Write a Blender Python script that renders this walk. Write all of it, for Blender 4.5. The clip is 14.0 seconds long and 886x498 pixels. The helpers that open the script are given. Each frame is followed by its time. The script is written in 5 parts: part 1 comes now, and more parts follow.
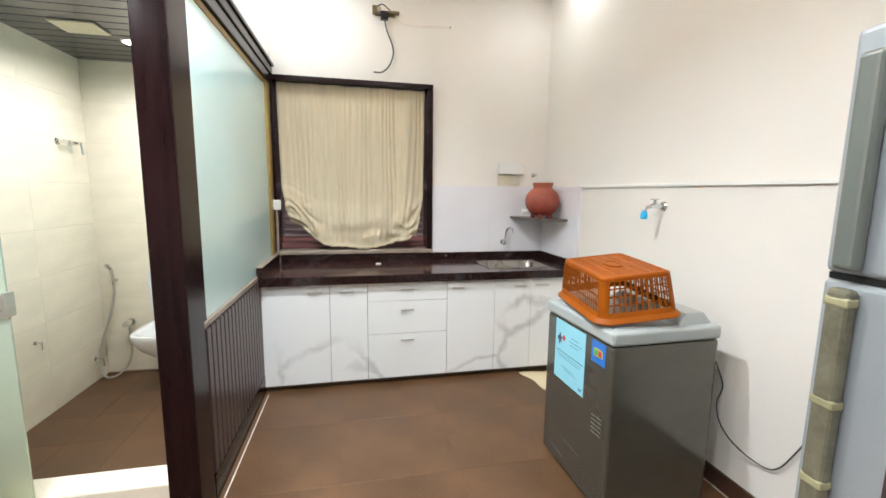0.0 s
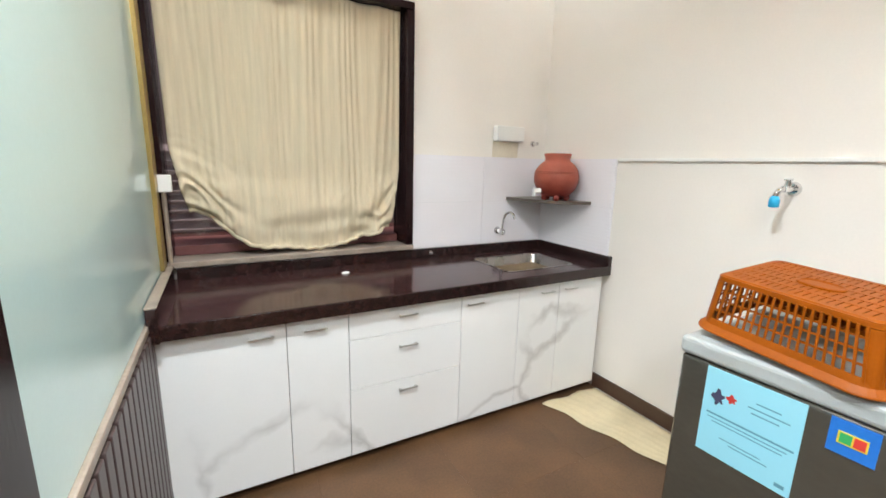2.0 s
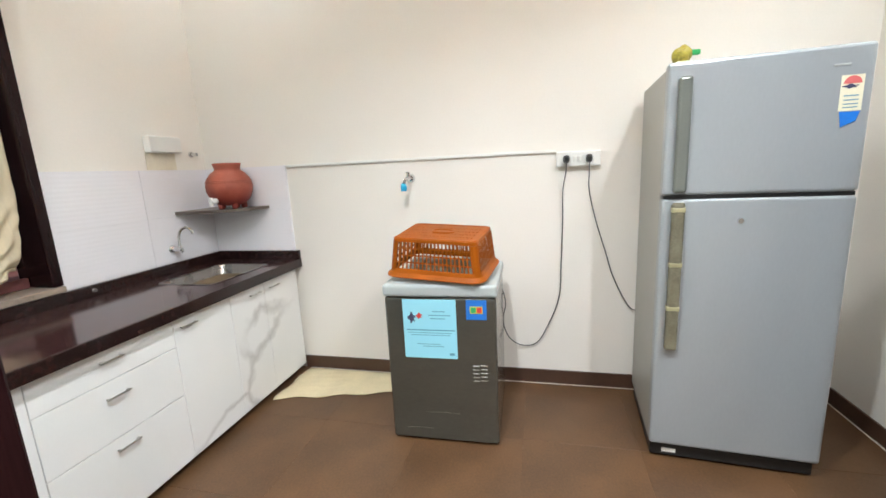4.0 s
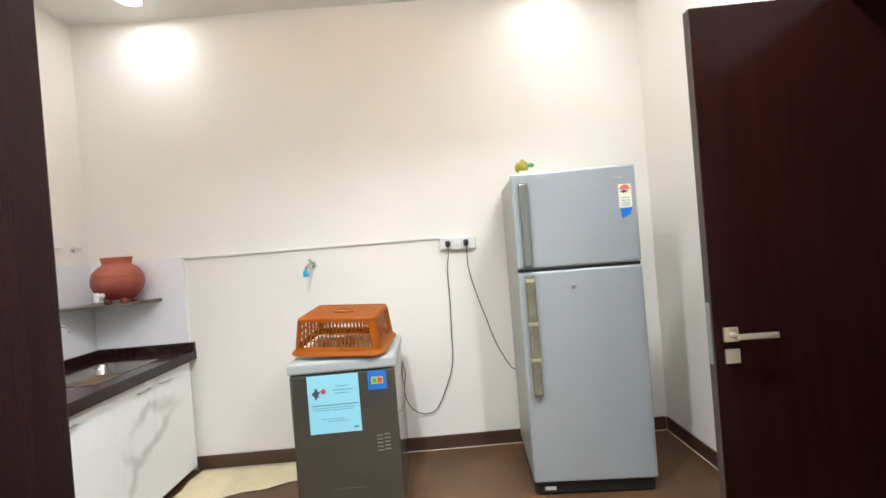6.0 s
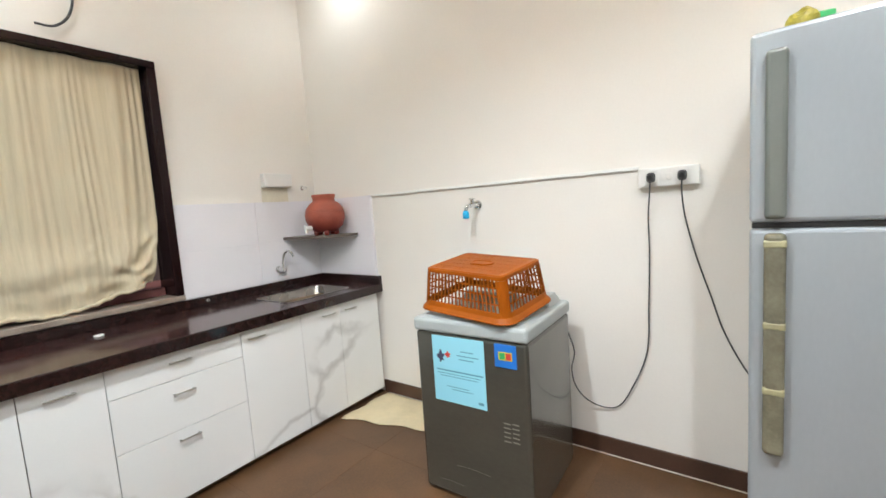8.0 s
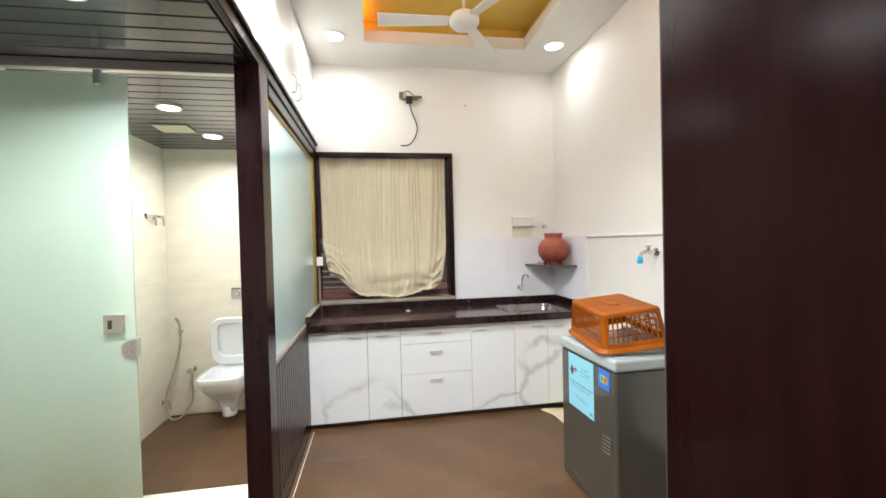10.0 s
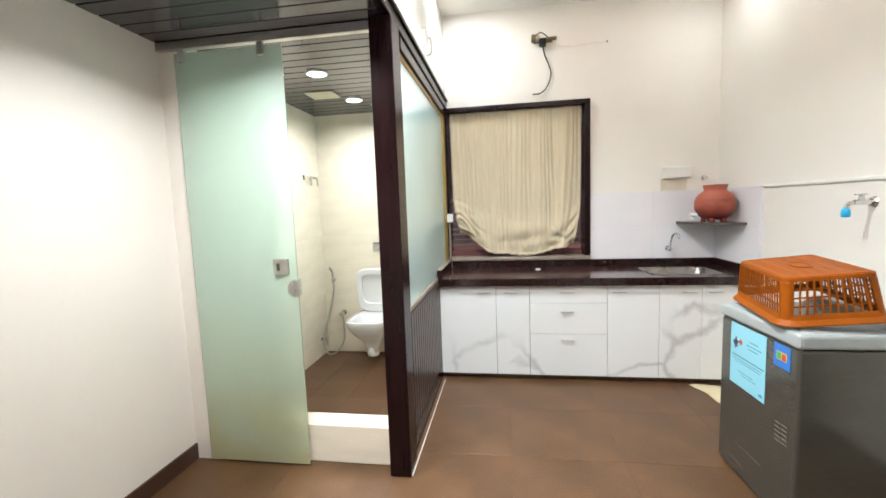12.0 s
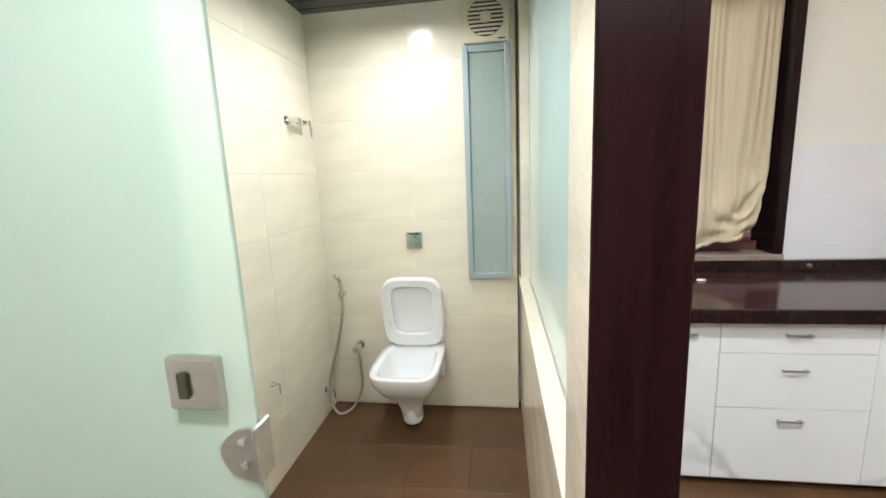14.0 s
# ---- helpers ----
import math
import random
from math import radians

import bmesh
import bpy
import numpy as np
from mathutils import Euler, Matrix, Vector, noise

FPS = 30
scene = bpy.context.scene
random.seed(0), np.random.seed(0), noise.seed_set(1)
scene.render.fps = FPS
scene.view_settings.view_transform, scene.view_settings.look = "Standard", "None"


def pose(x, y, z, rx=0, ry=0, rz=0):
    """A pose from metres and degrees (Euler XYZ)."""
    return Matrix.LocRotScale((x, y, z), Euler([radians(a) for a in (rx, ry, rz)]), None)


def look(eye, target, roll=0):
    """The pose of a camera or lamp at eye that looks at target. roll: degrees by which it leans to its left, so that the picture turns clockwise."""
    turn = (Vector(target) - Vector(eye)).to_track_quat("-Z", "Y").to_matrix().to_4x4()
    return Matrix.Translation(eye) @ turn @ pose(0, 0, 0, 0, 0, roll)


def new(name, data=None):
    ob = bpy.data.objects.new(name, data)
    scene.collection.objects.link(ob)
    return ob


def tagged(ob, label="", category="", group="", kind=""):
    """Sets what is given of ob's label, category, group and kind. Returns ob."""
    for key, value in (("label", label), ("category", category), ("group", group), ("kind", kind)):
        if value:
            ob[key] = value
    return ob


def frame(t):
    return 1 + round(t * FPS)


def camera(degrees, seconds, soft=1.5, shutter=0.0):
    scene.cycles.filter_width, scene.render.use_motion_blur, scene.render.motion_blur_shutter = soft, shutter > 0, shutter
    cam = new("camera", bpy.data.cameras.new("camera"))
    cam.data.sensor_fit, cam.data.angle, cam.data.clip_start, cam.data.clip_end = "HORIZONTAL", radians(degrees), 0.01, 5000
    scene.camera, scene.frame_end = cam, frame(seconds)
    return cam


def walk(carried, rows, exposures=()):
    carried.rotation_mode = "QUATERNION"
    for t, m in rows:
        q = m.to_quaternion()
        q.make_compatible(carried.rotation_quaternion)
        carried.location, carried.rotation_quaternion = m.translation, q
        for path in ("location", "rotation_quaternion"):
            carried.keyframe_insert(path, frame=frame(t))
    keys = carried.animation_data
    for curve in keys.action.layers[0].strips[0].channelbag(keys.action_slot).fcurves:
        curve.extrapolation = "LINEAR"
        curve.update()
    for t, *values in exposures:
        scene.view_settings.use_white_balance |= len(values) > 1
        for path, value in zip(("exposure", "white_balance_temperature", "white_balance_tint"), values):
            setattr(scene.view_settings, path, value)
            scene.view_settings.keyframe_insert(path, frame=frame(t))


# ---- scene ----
cam = camera(94.5, 14.0, soft=1.6)
PATH = [
    (0, (0.175, 0.337, 1.394), (0.587, 2.276, 1.124), 0.7),
    (0.5, (0.154, 0.686, 1.387), (0.59, 2.614, 1.083), 0.5),
    (1, (0.093, 1.008, 1.412), (0.553, 2.924, 1.072), 0.9),
    (1.5, (-0.079, 1.299, 1.405), (0.58, 3.153, 1.044), 1.4),
    (2, (-0.219, 1.554, 1.396), (0.717, 3.277, 0.998), 1.4),
    (2.5, (-0.343, 1.755, 1.394), (0.892, 3.268, 0.959), 0.6),
    (3, (-0.466, 1.797, 1.393), (1.103, 2.959, 0.96), 0.1),
    (3.5, (-0.528, 1.71, 1.384), (1.267, 2.494, 0.979), -1.3),
    (4, (-0.664, 1.584, 1.378), (1.246, 2.039, 1.0), -2.8),
    (4.2, (-0.716, 1.536, 1.373), (1.217, 1.896, 1.005), -3.5),
    (6.3, (-0.993, 1.5, 1.389), (1.007, 1.472, 1.408), -5.0),
    (6.5, (-0.973, 1.493, 1.411), (1.026, 1.486, 1.451), -5.1),
    (7, (-0.834, 1.363, 1.398), (1.152, 1.593, 1.333), -5.6),
    (7.5, (-0.608, 1.268, 1.299), (1.292, 1.847, 1.066), -5.6),
    (8, (-0.25, 1.099, 1.33), (1.359, 2.27, 1.133), -3.9),
    (8.5, (-0.059, 0.802, 1.393), (1.084, 2.436, 1.243), -2.3),
    (9, (0.028, 0.475, 1.403), (0.873, 2.285, 1.309), -1.5),
    (9.2, (0.048, 0.356, 1.433), (0.784, 2.215, 1.366), -1.6),
    (11.3, (0.083, -0.375, 1.436), (-0.066, 1.619, 1.386), -1.8),
    (11.5, (0.094, -0.28, 1.413), (-0.102, 1.709, 1.333), -2.1),
    (12, (0.061, 0.014, 1.376), (-0.239, 1.982, 1.18), -2.0),
    (12.5, (-0.104, 0.416, 1.357), (-0.49, 2.359, 1.085), -2.5),
    (13, (-0.28, 0.831, 1.337), (-0.815, 2.736, 1.046), -2.6),
    (13.5, (-0.496, 1.184, 1.338), (-1.021, 3.092, 1.047), -2.4),
    (14, (-0.667, 1.511, 1.383), (-0.944, 3.462, 1.039), -2.4),
]
walk(cam, [(t, look(eye, target, roll)) for t, eye, target, roll in PATH],
     [(0, 0.1), (1, 0.15), (2, 0.17), (4, 0.1), (6.5, 0.1), (8.5, 0.0), (9, 0.04), (11.5, 0.24), (13, 0.05), (14, -0.03)])

# ---------------------------------------------------------------- light
world = bpy.data.worlds.new("world")
scene.world = world
world.use_nodes = True
sky = world.node_tree.nodes.new("ShaderNodeTexSky")
sky.sky_type = "NISHITA"
sky.sun_disc = False
sky.sun_elevation, sky.sun_rotation = radians(37), radians(94)
world.node_tree.links.new(sky.outputs[0], world.node_tree.nodes["Background"].inputs[0])
world.node_tree.nodes["Background"].inputs[1].default_value = 0.15
sun = new("sun", bpy.data.lights.new("sun", "SUN"))
sun.data.energy, sun.data.angle, sun.data.color = 4.0, radians(0.5), (1.0, 0.95, 0.88)
sun.matrix_world = look((4.0, -0.25, 3.2), (0, 0, 0))


def disc_lamp(x, y, z, watts, colour, size=0.11, spread=150):
    data = bpy.data.lights.new("downlight_or_fill_lamp", "AREA")
    data.shape, data.size, data.energy, data.color, data.spread = "DISK", size, watts, colour, radians(spread)
    ob = new("downlight_or_fill_lamp", data)
    ob.matrix_world = pose(x, y, z)
    return ob


COOL = (0.88, 0.96, 1.03)
WARM = (1.0, 0.9, 0.74)
AMBER = (1.0, 0.52, 0.16)
# The last two are unseen, added as fill to even out the room.
MAIN_AND_FILL_LIGHTS = [(-0.22, 3.38), (1.65, 3.34), (1.65, 0.62), (-0.22, 0.62), (-0.22, 2.0), (0.68, 0.35)]
MAIN_AND_FILL_WATTS = (9.5, 2.6, 1.4, 36, 46, 13)
CEIL = 3.13      # main ceiling
LOW = 2.30       # dark ceiling of the washroom and its lobby
FLOOR = -0.03
for (lx, ly), watts in zip(MAIN_AND_FILL_LIGHTS, MAIN_AND_FILL_WATTS):
    disc_lamp(lx, ly, CEIL - 0.02, watts, COOL, 0.11, 180 if watts < 20 else 134)
LOW_LIGHTS = [(-0.92, 1.47), (-1.15, 2.68), (-1.15, 3.36)]
for lx, ly in LOW_LIGHTS:
    disc_lamp(lx, ly, LOW - 0.022, 20 if ly < 2 else 9, (0.98, 0.98, 1.0), 0.11, 150 if ly < 2 else 160)
# Unseen warm lamp, added in the passage behind the doorway.
disc_lamp(0.3, -1.6, CEIL - 0.05, 10, WARM)


# ---------------------------------------------------------------- materials
def mat(name, colour, rough=0.5, metal=0.0, var=0.06, scale=6.0, bump=0.0, bscale=60.0, spec=0.5, fine=90.0, stretch=(1, 1, 1), coat=0.0, each=0.0):
    """A painted, stone or plastic surface: broad tone drift, fine grain and relief."""
    m = bpy.data.materials.new(name)
    m.use_nodes = True
    n, l = m.node_tree.nodes, m.node_tree.links
    b = n["Principled BSDF"]
    tc = n.new("ShaderNodeTexCoord")
    mp = n.new("ShaderNodeMapping")
    mp.inputs["Scale"].default_value = stretch
    l.new(tc.outputs["Object"], mp.inputs[0])
    a, f = n.new("ShaderNodeTexNoise"), n.new("ShaderNodeTexNoise")
    a.inputs["Scale"].default_value, a.inputs["Detail"].default_value = scale, 5
    f.inputs["Scale"].default_value, f.inputs["Detail"].default_value = fine, 3
    l.new(mp.outputs[0], a.inputs["Vector"])
    l.new(mp.outputs[0], f.inputs["Vector"])
    s = n.new("ShaderNodeMath"); s.operation = "MULTIPLY_ADD"
    s.inputs[1].default_value = 0.45
    l.new(f.outputs[0], s.inputs[0]); l.new(a.outputs[0], s.inputs[2])
    top = s
    if each:
        oi = n.new("ShaderNodeObjectInfo")
        e = n.new("ShaderNodeMath"); e.operation = "MULTIPLY_ADD"
        e.inputs[1].default_value = each
        l.new(oi.outputs["Random"], e.inputs[0]); l.new(s.outputs[0], e.inputs[2])
        top = e
    r = n.new("ShaderNodeValToRGB")
    lo = [max(0, c * (1 - var)) for c in colour] + [1]
    hi = [min(1, c * (1 + var)) for c in colour] + [1]
    r.color_ramp.elements[0].position, r.color_ramp.elements[0].color = 0.45, lo
    r.color_ramp.elements[1].position, r.color_ramp.elements[1].color = 1.0 + each, hi
    l.new(top.outputs[0], r.inputs[0])
    l.new(r.outputs[0], b.inputs["Base Color"])
    b.inputs["Metallic"].default_value = metal
    b.inputs["Specular IOR Level"].default_value = spec
    b.inputs["Coat Weight"].default_value = coat
    b.inputs["Coat Roughness"].default_value = 0.08
    rr = n.new("ShaderNodeMapRange")
    rr.inputs["To Min"].default_value, rr.inputs["To Max"].default_value = max(0.02, rough * 0.8), min(1, rough * 1.2)
    l.new(a.outputs[0], rr.inputs[0]); l.new(rr.outputs[0], b.inputs["Roughness"])
    if bump:
        t = n.new("ShaderNodeTexNoise")
        t.inputs["Scale"].default_value, t.inputs["Detail"].default_value = bscale, 4
        l.new(mp.outputs[0], t.inputs["Vector"])
        bp = n.new("ShaderNodeBump")
        bp.inputs["Strength"].default_value, bp.inputs["Distance"].default_value = bump, 0.01
        l.new(t.outputs[0], bp.inputs["Height"]); l.new(bp.outputs[0], b.inputs["Normal"])
    return m


def glow(name, colour, strength):
    m = bpy.data.materials.new(name)
    m.use_nodes = True
    b = m.node_tree.nodes["Principled BSDF"]
    b.inputs["Base Color"].default_value = (*colour, 1)
    b.inputs["Emission Color"].default_value = (*colour, 1)
    b.inputs["Emission Strength"].default_value = strength
    return m


def frosted(name, colour, rough=0.35, weight=0.45):
    """Sand-blasted glass: part milky body, part rough transmission."""
    m = mat(name, colour, rough=0.22, var=0.03, scale=2)
    b = m.node_tree.nodes["Principled BSDF"]
    b.inputs["Transmission Weight"].default_value = weight
    b.inputs["IOR"].default_value = 1.3
    b.inputs["Coat Weight"].default_value = 0.5
    b.inputs["Coat Roughness"].default_value = 0.06
    return m


def tinted_below(m):
    """Yellow-brown clouds on the lowest metre of a glass sheet, stronger downwards."""
    n, l = m.node_tree.nodes, m.node_tree.links
    b = n["Principled BSDF"]
    tc, sep = n.new("ShaderNodeTexCoord"), n.new("ShaderNodeSeparateXYZ")
    l.new(tc.outputs["Object"], sep.inputs[0])
    cloud = n.new("ShaderNodeTexNoise")
    cloud.inputs["Scale"].default_value, cloud.inputs["Detail"].default_value = 3.5, 4
    l.new(tc.outputs["Object"], cloud.inputs["Vector"])
    rise = n.new("ShaderNodeMapRange")
    rise.inputs["From Min"].default_value, rise.inputs["From Max"].default_value = 1.05, 0.0
    l.new(sep.outputs["Z"], rise.inputs[0])
    sq = n.new("ShaderNodeMath"); sq.operation = "MULTIPLY"
    l.new(rise.outputs[0], sq.inputs[0]); l.new(rise.outputs[0], sq.inputs[1])
    k = n.new("ShaderNodeMath"); k.operation = "MULTIPLY"
    l.new(sq.outputs[0], k.inputs[0]); l.new(cloud.outputs[0], k.inputs[1])
    c = n.new("ShaderNodeMix"); c.data_type = "RGBA"
    base_colour = b.inputs["Base Color"].links[0].from_socket
    l.new(k.outputs[0], c.inputs[0]); l.new(base_colour, c.inputs[6])
    c.inputs[7].default_value = (0.74, 0.58, 0.14, 1)
    l.new(c.outputs[2], b.inputs["Base Color"])
    return m


def marble(name):
    """White laminate with sparse grey veins and a glossy film."""
    m = mat(name, (0.86, 0.86, 0.84), rough=0.16, var=0.02, scale=3)
    n, l = m.node_tree.nodes, m.node_tree.links
    b = n["Principled BSDF"]
    w = n.new("ShaderNodeTexNoise"); w.inputs["Scale"].default_value = 2.2; w.inputs["Detail"].default_value = 4
    geo = n.new("ShaderNodeNewGeometry")
    l.new(geo.outputs["Position"], w.inputs["Vector"])
    mix = n.new("ShaderNodeMix"); mix.data_type = "VECTOR"; mix.inputs[0].default_value = 0.30
    l.new(geo.outputs["Position"], mix.inputs[4]); l.new(w.outputs["Color"], mix.inputs[5])
    v = n.new("ShaderNodeTexVoronoi"); v.feature = "DISTANCE_TO_EDGE"; v.inputs["Scale"].default_value = 1.75
    l.new(mix.outputs[1], v.inputs["Vector"])
    ramp = n.new("ShaderNodeValToRGB")
    ramp.color_ramp.elements[0].position, ramp.color_ramp.elements[0].color = 0.0, (1, 1, 1, 1)
    ramp.color_ramp.elements[1].position, ramp.color_ramp.elements[1].color = 0.036, (0, 0, 0, 1)
    l.new(v.outputs[0], ramp.inputs[0])
    gate = n.new("ShaderNodeTexNoise"); gate.inputs["Scale"].default_value = 1.7
    l.new(geo.outputs["Position"], gate.inputs["Vector"])
    gr = n.new("ShaderNodeMapRange")
    gr.inputs["From Min"].default_value, gr.inputs["From Max"].default_value = 0.40, 0.56
    l.new(gate.outputs[0], gr.inputs[0])
    k = n.new("ShaderNodeMath"); k.operation = "MULTIPLY"
    l.new(ramp.outputs[0], k.inputs[0]); l.new(gr.outputs[0], k.inputs[1])
    k2 = n.new("ShaderNodeMath"); k2.operation = "MULTIPLY"; k2.inputs[1].default_value = 0.50
    l.new(k.outputs[0], k2.inputs[0])
    base = b.inputs["Base Color"].links[0].from_socket
    c = n.new("ShaderNodeMix"); c.data_type = "RGBA"
    l.new(k2.outputs[0], c.inputs[0]); l.new(base, c.inputs[6])
    c.inputs[7].default_value = (0.36, 0.34, 0.31, 1)
    l.new(c.outputs[2], b.inputs["Base Color"])
    return m


M_WALL = mat("wall_paint", (0.86, 0.818, 0.755), rough=0.6, var=0.03, scale=1.2, bump=0.04, bscale=140)
M_CEIL = mat("ceiling_paint", (0.82, 0.80, 0.75), rough=0.7, var=0.02, scale=1.5, bump=0.03, bscale=120)
M_GOLD = mat("gold_recess_paint", (0.62, 0.40, 0.06), rough=0.5, var=0.08, scale=3)
M_FLOOR = mat("brown_floor_tile", (0.104, 0.052, 0.023), rough=0.42, var=0.38, scale=3.2, bump=0.05, bscale=35, each=0.04)
M_GROUT = mat("floor_grout", (0.104, 0.052, 0.023), rough=0.8, var=0.2)
M_SKIRT = mat("brown_skirting_tile", (0.07, 0.035, 0.022), rough=0.3, var=0.2, scale=5)
M_CAULK = mat("white_joint_filler", (0.6, 0.55, 0.47), rough=0.8, var=0.2, scale=20)
M_WOOD = mat("dark_wenge_veneer", (0.013, 0.0042, 0.0045), rough=0.24, var=0.4, scale=5, fine=40, stretch=(9, 9, 0.7), bump=0.04, bscale=30, spec=0.2)
M_DOOR = mat("dark_brown_door_veneer", (0.013, 0.0032, 0.0028), rough=0.22, var=0.35, scale=4, fine=30, stretch=(8, 8, 0.6), bump=0.0, bscale=40, spec=0.06)
M_FLUTE = mat("fluted_brown_laminate", (0.062, 0.040, 0.037), rough=0.35, var=0.25, scale=6, stretch=(6, 6, 1))
M_SLAT = mat("charcoal_ceiling_plank", (0.036, 0.030, 0.040), rough=0.16, var=0.3, scale=6, stretch=(1, 8, 8), coat=0.3)
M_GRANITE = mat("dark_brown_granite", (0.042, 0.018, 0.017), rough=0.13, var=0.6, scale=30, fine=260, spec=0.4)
# Front edge and upstands: about half the slab's base colour.
M_GRANITE_EDGE = mat("darker_polished_granite_edge", (0.022, 0.010, 0.009), rough=0.12, var=0.5, scale=30, fine=260)
M_SILL = mat("greyish_stone_sill", (0.30, 0.24, 0.19), rough=0.4, var=0.25, scale=12)
M_MARBLE = marble("white_marble_laminate")
M_CARCASS = mat("cabinet_carcass", (0.16, 0.11, 0.06), rough=0.7, var=0.2)
M_TILE = mat("white_ribbed_wall_tile", (0.87, 0.85, 0.88), rough=0.2, var=0.02, scale=4)
M_BTILE = mat("cream_bathroom_tile", (0.83, 0.765, 0.635), rough=0.16, var=0.10, scale=2.5, bump=0.45, bscale=4.5, stretch=(1, 1, 3), each=0.02)
M_BGROUT = mat("cream_tile_joint", (0.82, 0.765, 0.65), rough=0.7)
M_CHROME = mat("chrome", (0.72, 0.72, 0.72), rough=0.12, metal=1.0, var=0.04)
M_STEEL = mat("brushed_steel", (0.55, 0.54, 0.51), rough=0.3, metal=1.0, var=0.08, stretch=(1, 1, 12))
M_GLASSG = tinted_below(frosted("green_frosted_glass", (0.79, 0.95, 0.845), weight=0.55))
M_GLASSB = frosted("aqua_frosted_glass", (0.74, 0.96, 0.935), weight=0.22)
M_BRASS = mat("dull_gold_beading", (0.42, 0.30, 0.10), rough=0.35, metal=0.6, var=0.15)
M_CERAMIC = mat("white_ceramic", (0.84, 0.85, 0.86), rough=0.08, var=0.01, coat=0.5)
M_WHITE = mat("white_plastic", (0.82, 0.81, 0.77), rough=0.35, var=0.03)
M_BLACK = mat("black_plastic", (0.012, 0.012, 0.012), rough=0.4, var=0.2)
M_GREYP = mat("grey_plastic", (0.45, 0.47, 0.46), rough=0.35, var=0.05)
M_LAMP = glow("lamp_diffuser", (1.0, 0.98, 0.95), 14)
M_COVE = glow("amber_cove_strip", (1.0, 0.45, 0.10), 14.0)


# ---------------------------------------------------------------- mesh helpers
def link_mesh(name, bm, material, parent=None, smooth=False):
    me = bpy.data.meshes.new(name)
    bm.to_mesh(me)
    bm.free()
    for m in (material if isinstance(material, (list, tuple)) else [material]):
        me.materials.append(m)
    if smooth:
        me.polygons.foreach_set("use_smooth", [True] * len(me.polygons))
    ob = new(name, me)
    if parent:
        ob.parent = parent
    return ob


def part(name, bm, material, parent, label="", smooth=False):
    ob = link_mesh(name, bm, material, parent, smooth)
    if label:
        tagged(ob, label)
    return ob


def base(name, m, label, category, group="", kind=""):
    """An empty at a thing's base, under which its parts hang."""
    ob = new(name)
    ob.empty_display_size = 0.1
    ob.matrix_world = m
    return tagged(ob, label, category, group, kind)


def box(x0, x1, y0, y1, z0, z1, bevel=0.0, bm=None, seg=2, index=0):
    """A box, its edges rounded by bevel; added to bm when that is given."""
    b = bmesh.new()
    bmesh.ops.create_cube(b, size=1)
    for v in b.verts:
        v.co = Vector(((x0 + x1) / 2 + v.co.x * (x1 - x0), (y0 + y1) / 2 + v.co.y * (y1 - y0), (z0 + z1) / 2 + v.co.z * (z1 - z0)))
    if bevel:
        bmesh.ops.bevel(b, geom=b.edges[:], offset=bevel, segments=seg, affect="EDGES", profile=0.5)
    for f in b.faces:
        f.material_index = index
    return b if bm is None else join(bm, b)


def join(bm, b, m=None):
    if m is not None:
        b.transform(m)
    me = bpy.data.meshes.new("tmp")
    b.to_mesh(me)
    b.free()
    bm.from_mesh(me)
    bpy.data.meshes.remove(me)
    return bm


def cyl(r0, r1, z0, z1, n=24, bm=None, m=None, caps=True):
    b = bmesh.new()
    bmesh.ops.create_cone(b, cap_ends=caps, segments=n, radius1=r0, radius2=r1, depth=z1 - z0)
    b.transform(Matrix.Translation((0, 0, (z0 + z1) / 2)))
    if m is not None:
        b.transform(m)
    return b if bm is None else join(bm, b)


def lathe(profile, n=32):
    """A turned shape from (radius, height) pairs."""
    b = bmesh.new()
    rings = []
    for r, z in profile:
        rings.append([b.verts.new((r * math.cos(2 * math.pi * i / n), r * math.sin(2 * math.pi * i / n), z)) for i in range(n)])
    for a, c in zip(rings, rings[1:]):
        for i in range(n):
            b.faces.new((a[i], a[(i + 1) % n], c[(i + 1) % n], c[i]))
    b.faces.new(rings[0][::-1])
    b.faces.new(rings[-1])
    return b


def smooth_line(points, steps=10):
    """Catmull-Rom points through the given ones."""
    p = [Vector(q) for q in points]
    p = [p[0] * 2 - p[1]] + p + [p[-1] * 2 - p[-2]]
    out = []
    for i in range(1, len(p) - 2):
        for k in range(steps):
            t = k / steps
            a, b, c, d = p[i - 1], p[i], p[i + 1], p[i + 2]
            out.append(0.5 * (2 * b + (c - a) * t + (2 * a - 5 * b + 4 * c - d) * t * t + (3 * b - a - 3 * c + d) * t ** 3))
    return out + [p[-2]]


def tube(points, r, n=10, steps=10, bm=None):
    pts = smooth_line(points, steps)
    b = bmesh.new()
    rings, side = [], None
    for i, q in enumerate(pts):
        d = (pts[min(i + 1, len(pts) - 1)] - pts[max(i - 1, 0)]).normalized()
        if side is None:
            side = d.orthogonal().normalized()
        side = (side - d * side.dot(d)).normalized()
        up = d.cross(side)
        rings.append([b.verts.new(q + r * (math.cos(2 * math.pi * k / n) * side + math.sin(2 * math.pi * k / n) * up)) for k in range(n)])
    for a, c in zip(rings, rings[1:]):
        for k in range(n):
            b.faces.new((a[k], a[(k + 1) % n], c[(k + 1) % n], c[k]))
    b.faces.new(rings[0][::-1])
    b.faces.new(rings[-1])
    bmesh.ops.recalc_face_normals(b, faces=b.faces[:])
    return b if bm is None else join(bm, b)


